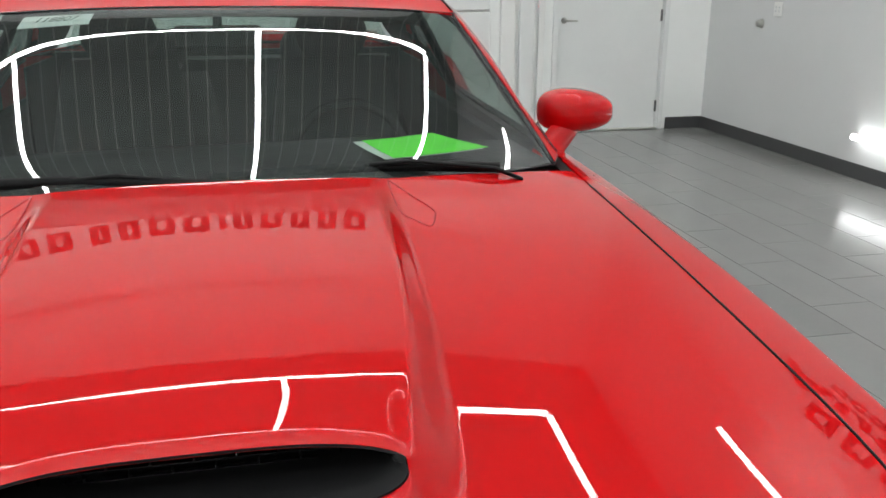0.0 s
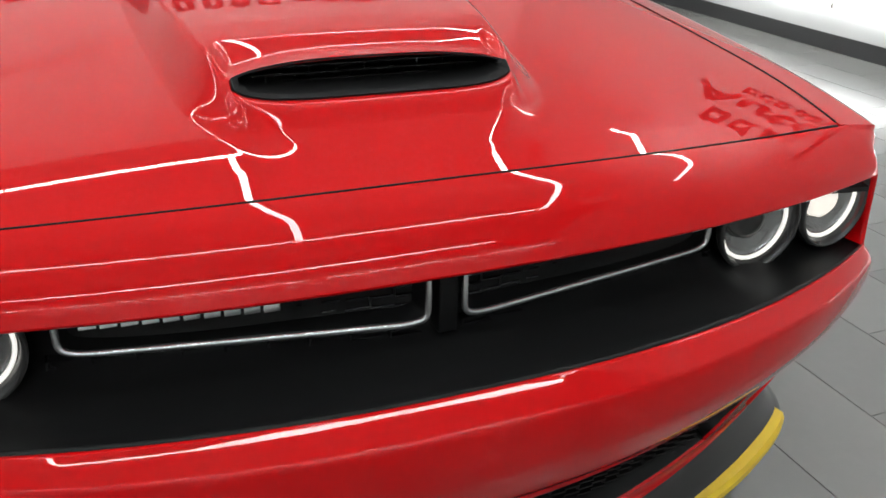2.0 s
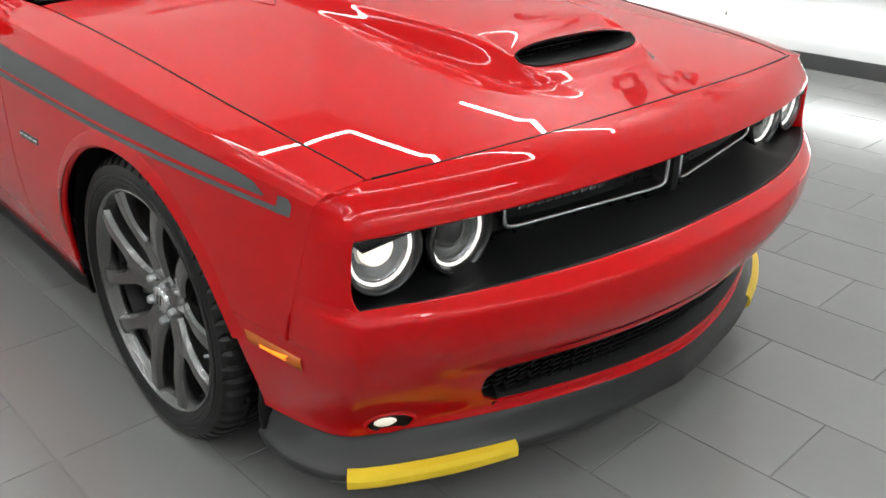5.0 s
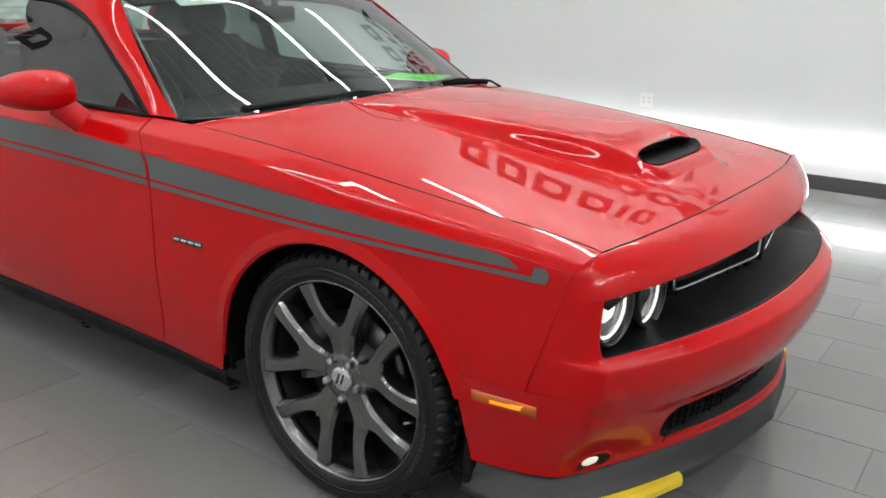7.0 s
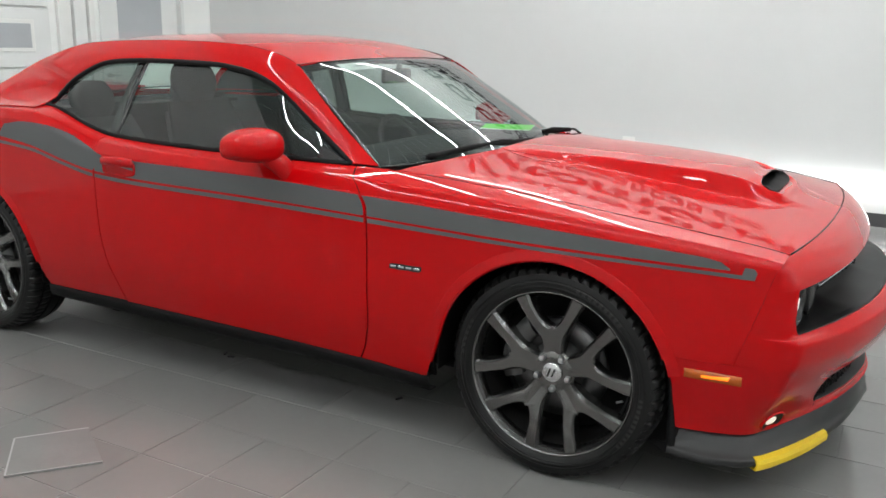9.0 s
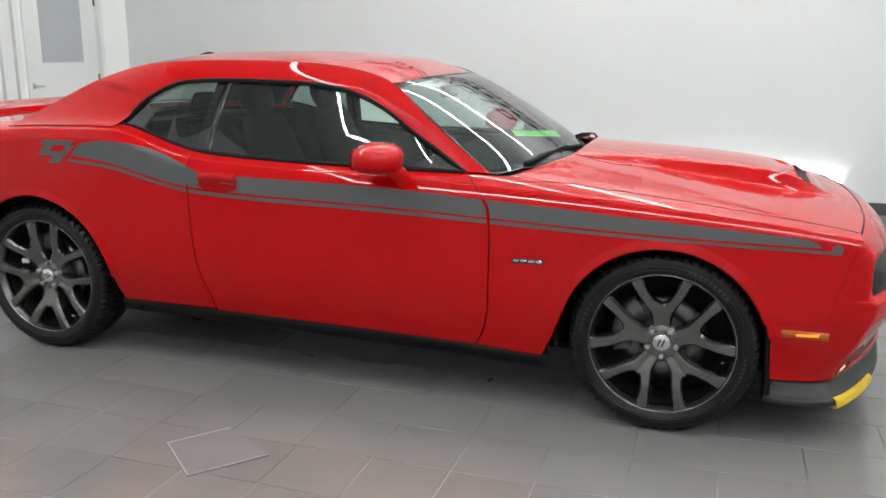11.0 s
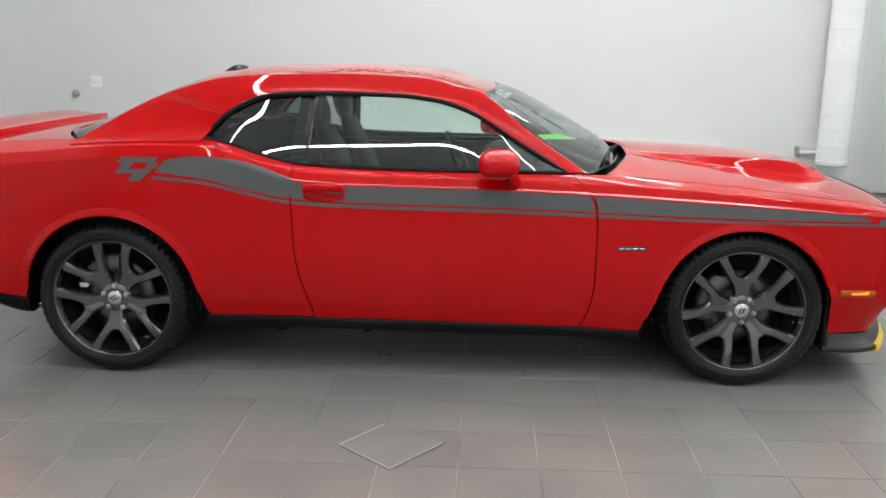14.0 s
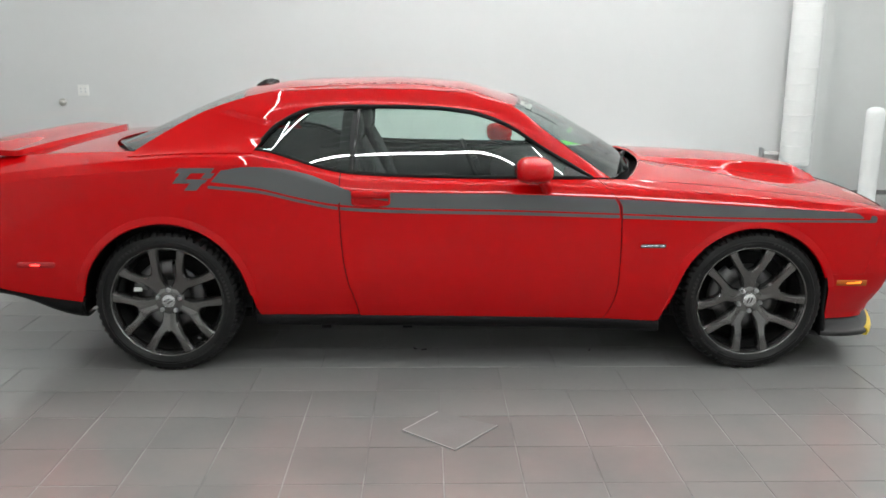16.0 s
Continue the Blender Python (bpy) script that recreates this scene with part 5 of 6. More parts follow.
OUTER = [(0.745, 0.816, 0.978), (0.598, 0.780, 1.078), (0.445, 0.730, 1.187), (0.259, 0.661, 1.326), (0.06, 0.638, 1.382), (-0.16, 0.632, 1.402),
         (-0.5, 0.634, 1.408), (-0.80, 0.634, 1.400), (-1.02, 0.637, 1.380), (-1.255, 0.662, 1.312), (-1.43, 0.70, 1.228), (-1.63, 0.788, 1.112)]
belt = [(0.650, 0.984), (0.51, 0.988), (-0.05, 0.994), (-0.55, 1.012), (-0.76, 1.054), (-0.91, 1.102), (-1.026, 1.122)]


def mirror_y(p, sgn):
    return (p[0], sgn * p[1], p[2])


def inner_at(p):
    return spline(INNER, p)


def outer_at(p):
    return spline(OUTER, p)


N_RING = 88
for sgn in (-1, 1):
    g = []
    for i in range(N_RING + 1):
        p = 11 * i / N_RING
        a, b = Vector(inner_at(p)), Vector(outer_at(p))
        wide = (b - a).length
        col = []
        for j in range(11):
            t = j / 10
            v = a.lerp(b, t)
            bulge = 0.07 * wide * 4 * t * (1 - t) * (0.55 if p > 9 else 1.0)
            out = Vector((0.25 if p < 3 else 0.0, 0.85, 0.45)).normalized()
            v = v + out * bulge * (0.55 if p > 9 else 0.8)
            col.append((v.x, sgn * v.y, v.z))
        g.append(col)
    # the foot runs in a hollow curve out onto the quarter panel
    g = g[:int(N_RING * 10.1 / 11) + 1]
    start = g[-1]
    for q in range(1, 10):
        t = q / 9
        col = []
        for j in range(11):
            x = lerp(-1.026, -1.63, j / 10)
            (y1, z1), (y2, z2) = side(x, 0.0), side(x, 1.7)
            c0, c1, c2 = (1 - t) ** 2, 2 * t * (1 - t), t * t
            col.append((c0 * start[j][0] + (c1 + c2) * x, c0 * start[j][1] + sgn * (c1 * y1 + c2 * (y2 + 0.0006)), c0 * start[j][2] + c1 * z1 + c2 * (z2 + 0.0006)))
        g.append(col)
    sheet("pillar_and_roof_rail", g, M_RED, car, flip=(sgn > 0), thick=0.004, label="red roof rail and pillars")
    sheet("pillar_lining", [[(p[0] - 0.004, p[1] - sgn * 0.016, p[2] - 0.012) for p in col[1:10]] for col in g], M_BLACK, car, flip=(sgn > 0), label="black pillar lining")
    sheet("rear_side_lining", [[(x, sgn * y, z) for y, z in ((0.79, 0.5), (0.79, 0.9), (0.785, 1.085))] for x in linspace(-1.75, -0.9, 6)], M_LEATHER, car, flip=(sgn < 0), thick=0.01, label="black side lining by the rear seat")
    # side window glass, split at the middle pillar
    top = [inner_at(11 * i / 120) for i in range(121)]
    tx = np.array([p[0] for p in top])[::-1]
    ty = np.array([p[1] for p in top])[::-1]
    tz = np.array([p[2] for p in top])[::-1]
    bz = curve(*sorted(belt))

    def glass(name, x0, x1, lean0, lean1, lab):
        pts = []
        for i in range(41):
            col = []
            for j in range(15):
                t = j / 14
                x = lerp(x0 + lean0 * t, x1 + lean1 * t, i / 40)
                zt = float(np.interp(x, tx, tz)) - 0.003
                zb = bz(x) + 0.003
                yb = top_y(max(min(x, 0.6), -1.0)) - 0.012
                yt = float(np.interp(x, tx, ty)) - 0.010
                z = lerp(zb, max(zt, zb + 0.002), t)
                lim = lerp(yb, yt, t)
                col.append((x, sgn * (lim + 0.020 * t * (1 - t) * min((zt - zb) / 0.30, 1.0)), z))
            pts.append(col)
        return sheet(name, pts, M_PRIVACY if x1 < 0 else M_TINT, car, flip=(sgn > 0), label=lab)
    glass("door_glass", -0.540, 0.640, 0.035, -0.02, "dark tinted door glass").visible_shadow = False
    glass("quarter_glass", -1.020, -0.556, 0.0, 0.035, "dark tinted quarter glass").visible_shadow = False
    # black middle pillar
    pts = []
    for j in range(15):
        t = j / 14
        x = lerp(-0.549, -0.514, t)
        z = lerp(1.012, 1.322, t)
        full = min((z - 1.012) / 0.32, 1)
        y = 0.862 - 0.168 * (0.75 * full + 0.25 * full * full) + 0.002
        pts.append([(x - 0.075, sgn * (y - 0.022), z), (x - 0.010, sgn * (y - 0.006), z), (x - 0.006, sgn * y, z), (x + 0.006, sgn * y, z), (x + 0.010, sgn * (y - 0.006), z)])
    sheet("middle_pillar", pts, M_GLOSSBLACK, car, flip=(sgn < 0), label="gloss black middle pillar", thick=0.003)
    # rubber frame round the side windows
    path = [mirror_y(inner_at(11 * i / 90), sgn) for i in range(91)]
    path += [(x, sgn * (top_y(max(x, -1.0)) - 0.004), bz(x) - 0.002) for x in linspace(-1.02, 0.645, 50)]
    sweep("window_frame", path, [(-0.009, -0.007), (0.009, -0.007), (0.010, 0.004), (0.0, 0.008), (-0.010, 0.004)], M_BLACK, car, closed=True, up=(0, sgn, 0.4), label="black rubber window frame")
    # little black mirror patch at the front of the window
    raw("mirror_patch", [(0.646, sgn * 0.856, 0.985), (0.50, sgn * 0.866, 0.990), (0.515, sgn * 0.846, 1.045), (0.646, sgn * 0.846, 0.975), (0.50, sgn * 0.856, 0.980), (0.515, sgn * 0.836, 1.035)],
        [(0, 1, 2), (5, 4, 3), (0, 3, 4, 1), (1, 4, 5, 2), (2, 5, 3, 0)], M_GLOSSBLACK, car, smooth=False)

roof_z = curve((-1.25, 1.378), (-1.09, 1.411), (-0.81, 1.444), (-0.355, 1.453), (0.04, 1.427), (0.24, 1.374), (0.35, 1.343))


def roof_side(x):
    """The roof rail's upper edge at x: half-width and height."""
    o = [outer_at(11 * i / 110) for i in range(111)]
    xs = np.array([q[0] for q in o])[::-1]
    return float(np.interp(x, xs, [q[1] for q in o][::-1])), float(np.interp(x, xs, [q[2] for q in o][::-1]))


g = []
for i in range(49):
    col = []
    for j in range(33):
        v = -1 + 2 * j / 32
        x0, x1 = -1.10 - 0.05 * (1 - v * v), 0.272 + 0.071 * (1 - v * v)
        x = lerp(x0, x1, i / 48)
        ye, ze = roof_side(max(min(x, 0.268), -1.2))
        col.append((x, ye * v, lerp(roof_z(x), ze, abs(v) ** 2.6)))
    g.append(col)
sheet("roof", g, M_RED, car, flip=False, thick=0.004, label="red roof panel")
for sgn in (-1, 1):
    sweep("roof_ditch", [(x, sgn * (roof_side(x)[0] + 0.001), roof_side(x)[1] + 0.0015) for x in linspace(-1.0, 0.25, 30)], ring_section(0.003, 6), M_BLACK, car, label="thin black roof seam")
# antenna fin
fin = []
for i in range(9):
    t = i / 8
    x = lerp(-1.155, -1.03, t)
    hgt = 0.030 * math.sin(math.pi * (0.15 + 0.75 * (1 - t)))
    w = 0.026 * math.sin(math.pi * (0.12 + 0.80 * t)) + 0.004
    z0 = roof_z(x) - 0.003
    fin.append([(x, w * math.cos(a), z0 + hgt * math.sin(a)) for a in linspace(math.pi, 0, 9)])
sheet("antenna", fin, M_GLOSSBLACK, car, label="black roof antenna", flip=True, thick=0.002)

# windshield
g = []
for i in range(37):
    v = -1 + 2 * i / 36
    bx, by, bz2 = 0.985 - 0.238 * v * v, 0.815 * v, 0.992 - 0.016 * v * v
    tx2, ty2, tz2 = 0.345 - 0.083 * v * v, 0.660 * v, 1.350 - 0.025 * abs(v) ** 2.5
    col = []
    for j in range(19):
        t = j / 18
        bul = 0.009 * 4 * t * (1 - t) * (1 - v**8) + 0.023 * (1 - (2 * t - 1) ** 6) * (1 - v * v)
        col.append((lerp(bx, tx2, t) + bul * 0.5, lerp(by, ty2, t), lerp(bz2, tz2, t) + bul * 0.85))
    g.append(col)
wind = sheet("windshield", g, M_WIND, car, flip=False, label="tinted windshield glass")
wind.visible_shadow = False
for nm, j, w in (("windshield_edge", 0, 0.010), ("windshield_edge", 18, 0.007)):
    sweep(nm, [(c[j][0], c[j][1], c[j][2]) for c in g], [(-w, -0.003), (w, -0.003), (w, 0.0015), (-w, 0.0015)], M_GLOSSBLACK, wind, label="black windshield edge")
for i in (0, 36):
    sweep("windshield_edge", g[i], [(-0.007, -0.003), (0.007, -0.003), (0.007, 0.003), (-0.007, 0.003)], M_GLOSSBLACK, wind, label="black windshield edge")
# stickers inside the glass: a white card with a handwritten number, top corner on the passenger side
def on_wind(v, t, off):
    i, j = (v + 1) * 18, t * 18
    i0, j0 = min(int(i), 35), min(int(j), 17)
    a = Vector(g[i0][j0]).lerp(Vector(g[i0 + 1][j0]), i - i0)
    b = Vector(g[i0][j0 + 1]).lerp(Vector(g[i0 + 1][j0 + 1]), i - i0)
    return a.lerp(b, j - j0) + Vector((-0.5, 0, -0.87)) * off


raw("windshield_card", [on_wind(-0.72, 0.875, 0.006), on_wind(-0.46, 0.875, 0.006), on_wind(-0.46, 0.965, 0.006), on_wind(-0.72, 0.965, 0.006),
                        on_wind(-0.72, 0.875, 0.008), on_wind(-0.46, 0.875, 0.008), on_wind(-0.46, 0.965, 0.008), on_wind(-0.72, 0.965, 0.008)],
    [(0, 1, 2, 3), (7, 6, 5, 4), (0, 4, 5, 1), (1, 5, 6, 2), (2, 6, 7, 3), (3, 7, 4, 0)], M_PAPER, wind, smooth=False, label="white card with a handwritten number")
txt = bpy.data.curves.new("card_number", "FONT")
txt.body, txt.size, txt.extrude, txt.align_x, txt.align_y, txt.shear = "118807", 0.036, 0.0003, "CENTER", "CENTER", 0.3
number = new("card_number", txt)
number.data.materials.append(M_INK)
number.parent = wind
c0 = on_wind(-0.59, 0.92, 0.004)
ux = (on_wind(-0.5, 0.92, 0.004) - on_wind(-0.68, 0.92, 0.004)).normalized()
uy = (on_wind(-0.59, 0.96, 0.004) - on_wind(-0.59, 0.88, 0.004)).normalized()
uz = ux.cross(uy).normalized()
number.matrix_basis = Matrix(((ux.x, uy.x, uz.x, c0.x), (ux.y, uy.y, uz.y, c0.y), (ux.z, uy.z, uz.z, c0.z), (0, 0, 0, 1)))

# rear glass, deck, spoiler, tail
back_z = curve((-1.95, 1.085), (-1.86, 1.105), (-1.80, 1.128), (-1.58, 1.232), (-1.34, 1.335), (-1.16, 1.398))
g = []
for i in range(25):
    col = []
    for j in range(21):
        v = -1 + 2 * j / 20
        x = lerp(-1.16 + 0.05 * v * v, -1.88 + 0.24 * v * v, i / 24)
        ye, ze = roof_side(max(x, -1.62))
        col.append((x, v * (ye - 0.012), lerp(back_z(x), ze - 0.012, v * v)))
    g.append(col)
back = sheet("rear_glass", g, M_TINT, car, flip=True, label="dark tinted rear glass")
back.visible_shadow = False
sweep("rear_glass_edge", [c for c in g[-1]], [(-0.012, -0.004), (0.012, -0.004), (0.012, 0.004), (-0.012, 0.004)], M_GLOSSBLACK, back)
g = []
for i in range(21):
    col = []
    for j in range(25):
        v = -1 + 2 * j / 24
        xr = -1.90 + 0.25 * abs(v) ** 2.2
        x = lerp(xr, -2.52 + 0.05 * v * v, i / 20)
        ye, ze = top_y(x), top_z(x)
        col.append((x, v * ye, ze + 0.016 * (1 - v * v)))
    g.append(col)
sheet("trunk_lid", g, M_RED, car, flip=True, thick=0.004, label="red trunk lid")
g = []
for i in range(13):
    t = i / 12
    col = []
    for j in range(33):
        v = -1 + 2 * j / 32
        x = lerp(-2.13 - 0.06 * v * v, -2.56, t)
        lift = 0.012 + 0.052 * smoothstep(0.0, 0.7, t)
        col.append((x, 0.80 * v, top_z(x) + 0.018 + 0.010 * (1 - v * v) + lift * (1 - 0.25 * v**8)))
    g.append(col)
sheet("rear_spoiler", g, M_RED, car, flip=True, thick=0.028, label="red rear deck spoiler")
# tail: rounded rear fascia and black lower valance
g = []
for j in range(41):
    v = -1 + 2 * j / 40
    y = 0.90 * v
    x = -2.56 + 0.09 * abs(v) ** 4
    g.append([(x + 0.03, y * 0.92, 1.06), (x, y * 0.97, 1.02), (x, y, 0.86), (x + 0.03, y, 0.80), (x - 0.02, y, 0.66), (x - 0.01, y, 0.48), (x + 0.05, y * 0.97, 0.40)])
sheet("tail_panel", g, M_RED, car, flip=False, thick=0.004, label="red tail panel")
for sgn in (-1, 1):
    g = []
    for k in range(15):
        x = lerp(-2.54, -1.885, k / 14)
        zt = curve((-2.54, 0.475), (-1.9, 0.372), (-1.88, 0.370))(x)
        zb = curve((-2.54, 0.405), (-2.28, 0.385), (-1.9, 0.282), (-1.88, 0.282))(x)
        y = half_width(x) - 0.045
        g.append([(x, sgn * (y - 0.02), zt + 0.006), (x, sgn * (y + 0.012), zt), (x, sgn * (y + 0.004), lerp(zt, zb, 0.6)), (x, sgn * (y - 0.03), zb), (x, sgn * (y - 0.12), zb + 0.004)])
    sheet("rear_valance", g, M_BLACK, car, flip=(sgn < 0), thick=0.004, label="black rear valance")

# ---- wipers ----
for y0, y1, x0, x1, z0, z1 in ((-0.66, 0.02, 0.86, 1.00, 0.995, 1.006), (-0.02, 0.62, 0.90, 0.93, 1.002, 1.002)):
    path = [(lerp(x0, x1, t) - 0.02 * math.sin(math.pi * t), lerp(y0, y1, t), lerp(z0, z1, t) + 0.013 + 0.008 * math.sin(math.pi * t)) for t in linspace(0, 1, 15)]
    w = sweep("wiper", path, [(-0.013, -0.012), (0.013, -0.012), (0.010, 0.004), (0.0, 0.009), (-0.008, 0.005)], M_BLACK, car, label="black wiper")
    mid = path[7]
    sweep("wiper_arm", [mid, (mid[0] + 0.03, mid[1] + 0.12, mid[2] + 0.012), (mid[0] + 0.07, mid[1] + 0.30, mid[2] - 0.004), (mid[0] + 0.08, mid[1] + 0.36, mid[2] - 0.03)],
          ring_section(0.008, 8, 0.6), M_BLACK, w, label="black wiper arm")

# ---- door mirrors ----
for sgn in (-1, 1):
    g = []
    for i in range(21):
        t = i / 20
        a = math.pi * t
        col = []
        for j in range(25):
            b = 2 * math.pi * j / 24
            dx, dz = math.cos(b), math.sin(b)
            r = math.sin(a) ** 0.60
            ell = abs(dx) ** 2.8 + abs(dz) ** 2.8
            k = ell ** (-1 / 2.8)
            fx = 0.108 if dx > 0 else 0.078
            fz = 0.068 if dz > 0 else 0.058
            yy = 1.022 + 0.112 * math.cos(a)
            col.append((0.325 + fx * k * dx * r - 0.06 * (yy - 1.02), sgn * yy, 1.040 + fz * k * dz * r * (1 - 0.15 * (yy - 1.02) / 0.12)))
        g.append(col)
    mir = sheet("door_mirror", g, M_RED, car, flip=(sgn < 0), label="red door mirror shell")
    path = [(0.425, sgn * 0.868, 0.888), (0.418, sgn * 0.898, 0.920), (0.404, sgn * 0.940, 0.965), (0.378, sgn * 0.985, 1.008)]
    path = [spline(path, s) for s in linspace(0, 3, 12)]
    sweep("mirror_stalk", path, ring_section(0.041, 18, 0.72), M_RED, mir, up=(1, 0, 0), label="red mirror stalk")
    raw("mirror_glass", [(0.248, sgn * (1.022 + 0.075 * c), 1.038 + 0.046 * s) for c, s in [(math.copysign(abs(math.cos(t)) ** 0.7, math.cos(t)), math.copysign(abs(math.sin(t)) ** 0.7, math.sin(t))) for t in linspace(0, 2 * math.pi, 29)[:-1]]],
        [tuple(range(28))], M_CHROME, mir, smooth=False, label="mirror glass")

# ---- door handles ----
for sgn in (-1, 1):
    cx, cz = -0.447, 0.897
    g = []
    for i in range(9):
        r = i / 8
        col = []
        for k in range(33):
            a = 2 * math.pi * k / 32
            x = cx + 0.090 * r * math.copysign(abs(math.cos(a)) ** 0.8, math.cos(a))
            z = cz + 0.036 * r * math.copysign(abs(math.sin(a)) ** 0.8, math.sin(a)) - (0.012 * r * abs(math.cos(a)) ** 4 if math.sin(a) < 0 else 0.0)
            col.append((x, sgn * (side_y(x, z) + 0.0022), z))
        g.append(col)
    cup = sheet("door_handle", g, M_RED, car, flip=(sgn > 0), label="red door handle with its cup")
    sweep("cup_rim", [(x, y + sgn * 0.0008, z) for x, y, z in g[-1][:-1]], ring_section(0.006, 8), M_RED, cup, closed=True, up=(0, 1, 0), label="rolled red rim of the handle cup")
    path = [(cx - 0.092 + 0.184 * t, sgn * (side_y(cx, cz + 0.02) + 0.008 + 0.026 * math.sin(math.pi * t) ** 0.5), cz + 0.022 + 0.006 * math.sin(math.pi * t)) for t in linspace(0.01, 0.99, 17)]
    sweep("pull", path, [(-0.010, -0.015), (0.004, -0.017), (0.008, -0.006), (0.007, 0.010), (-0.002, 0.016), (-0.010, 0.014)], M_RED, cup, label="red pull bar")

# ---- cabin ----
cabin = box("cabin_floor", (-1.5, -0.80, 0.30), (1.0, 0.80, 0.36), M_BLACK, car, 0.01)
for sgn in (-1, 1):
    box("door_lining", (-1.2, min(sgn * 0.80, sgn * 0.845), 0.36), (0.9, max(sgn * 0.80, sgn * 0.845), 0.955), M_LEATHER, car, 0.015, "black door lining")
g = []
for x, z in ((0.945, 0.978), (0.85, 0.998), (0.70, 1.003), (0.50, 0.998), (0.36, 0.985), (0.28, 0.95), (0.26, 0.85), (0.32, 0.60)):
    g.append([(min(x, 0.95 - 0.2 * (y / 0.79) ** 2), y, z + (0.010 * math.exp(-((y - 0.37) / 0.17) ** 2) if x < 0.7 else 0) - 0.02 * (y / 0.8) ** 2) for y in linspace(-0.80, 0.80, 33)])
sheet("dashboard", g, M_LEATHER, car, flip=True, thick=0.02, label="black padded dashboard")
wheel_ring = [(0.0, 0.18 * math.cos(a), 0.18 * math.sin(a)) for a in linspace(0, 2 * math.pi, 41)[:-1]]
steer = sweep("steering_wheel", wheel_ring, ring_section(0.015, 8), M_LEATHER, car, closed=True, up=(1, 0, 0), label="black steering wheel")
steer.location, steer.rotation_euler = (0.12, 0.37, 0.88), (0, math.radians(-22), 0)
bm = bmesh.new()
box_bm(bm, (-0.01, -0.06, -0.06), (0.05, 0.06, 0.05), 0.015)
box_bm(bm, (0.0, -0.165, -0.02), (0.02, 0.165, 0.015), 0.004)
part("steering_hub", bm, M_LEATHER, steer)


def seat(y, x, wide, name, tall=0.0):
    s = empty_thing(name, "", "")
    s.parent = car
    bm = bmesh.new()
    box_bm(bm, (x - 0.05, y - wide / 2, 0.40), (x + 0.46, y + wide / 2, 0.56), 0.05)
    part("cushion", bm, M_LEATHER, s, "black leather seat cushion", smooth=True)
    g = []
    for i in range(15):
        t = i / 14
        xb = x - 0.02 - 0.22 * t
        z = 0.52 + (0.62 + tall) * t
        w = wide / 2 * (1.0 - 0.25 * t**2)
        d = 0.065 * math.sin(math.pi * (0.12 + 0.83 * t)) ** 0.5
        g.append([(xb + d * math.sin(a), y + w * math.copysign(abs(math.cos(a)) ** 0.5, math.cos(a)), z) for a in linspace(0, 2 * math.pi, 21)])
    sheet("backrest", g, M_LEATHER, s, label="black leather backrest")
    g = []
    for i in range(11):
        t = i / 10
        z = 1.13 + tall + 0.19 * t
        w = 0.135 * math.sin(math.pi * (0.12 + 0.76 * t)) ** 0.5
        d = 0.05 * math.sin(math.pi * (0.08 + 0.84 * t)) ** 0.5
        g.append([(x - 0.255 - 0.03 * t + d * math.sin(a), y + w * math.copysign(abs(math.cos(a)) ** 0.6, math.cos(a)), z) for a in linspace(0, 2 * math.pi, 21)])
    sheet("headrest", g, M_LEATHER, s, label="black leather headrest")


seat(-0.38, -0.30, 0.52, "seat")
seat(0.38, -0.30, 0.52, "seat")
seat(-0.34, -1.06, 0.58, "rear_seat", -0.12)
seat(0.34, -1.06, 0.58, "rear_seat", -0.12)
sheet("rear_bulkhead", [[(lerp(-1.62, -1.50, k / 3) , y, lerp(0.30, 1.10, k / 3)) for y in linspace(-0.80, 0.80, 6)] for k in range(4)], M_BLACK, car, thick=0.02, label="black bulkhead behind the rear seat")
sheet("parcel_shelf", [[(x, y, 1.05) for y in linspace(-0.72, 0.72, 4)] for x in (-1.30, -1.6, -1.9)], M_BLACK, car, thick=0.02)
sheet("headliner", [[(x, y * 0.95, roof_z(x) - 0.045 - 0.03 * (y / 0.6) ** 2) for y in linspace(-0.6, 0.6, 9)] for x in linspace(-1.1, 0.24, 12)], M_BLACK, car, thick=0.01)
bm = bmesh.new()
box_bm(bm, (0.30, -0.115, 1.235), (0.325, 0.115, 1.30), 0.012)
box_bm(bm, (0.318, -0.012, 1.29), (0.335, 0.012, 1.34), 0.004)
part("rear_view_mirror", bm, M_GLOSSBLACK, car, "black inside mirror")
box("belly_pan", (-1.85, -0.74, 0.235), (2.10, 0.74, 0.27), M_BLACK, car, 0.01)
for sgn in (-1, 1):
    for xx in (-0.72, -0.30, 0.58):
        bm = bmesh.new()
        box_bm(bm, (xx, sgn * 0.80 - 0.02, 0.194), (xx + 0.05, sgn * 0.80 + 0.02, 0.215), 0.004)
        part("jacking_point", bm, M_BLACK, car)

# papers on the dashboard (loose things), slightly curled
def paper(name, corners, z, mat, label):
    g = []
    for i in range(9):
        a, b = Vector(corners[0]).lerp(Vector(corners[1]), i / 8), Vector(corners[3]).lerp(Vector(corners[2]), i / 8)
        g.append([(*a.lerp(b, j / 8), z + 0.008 * ((i / 8) - 0.4) ** 2 + 0.006 * (j / 8 - 0.5) ** 2) for j in range(9)])
    return tagged(sheet(name, g, mat, None, thick=0.0006), label, "paper")


paper("white_sheet", ((0.585, 0.325), (0.520, 0.53), (0.745, 0.63), (0.820, 0.375)), 1.0160, M_PAPER, "white paper sheet under a green one on the dashboard")
paper("green_sheet", ((0.580, 0.350), (0.510, 0.548), (0.738, 0.644), (0.815, 0.395)), 1.0180, M_GREEN, "bright green paper sheet lying on the dashboard")


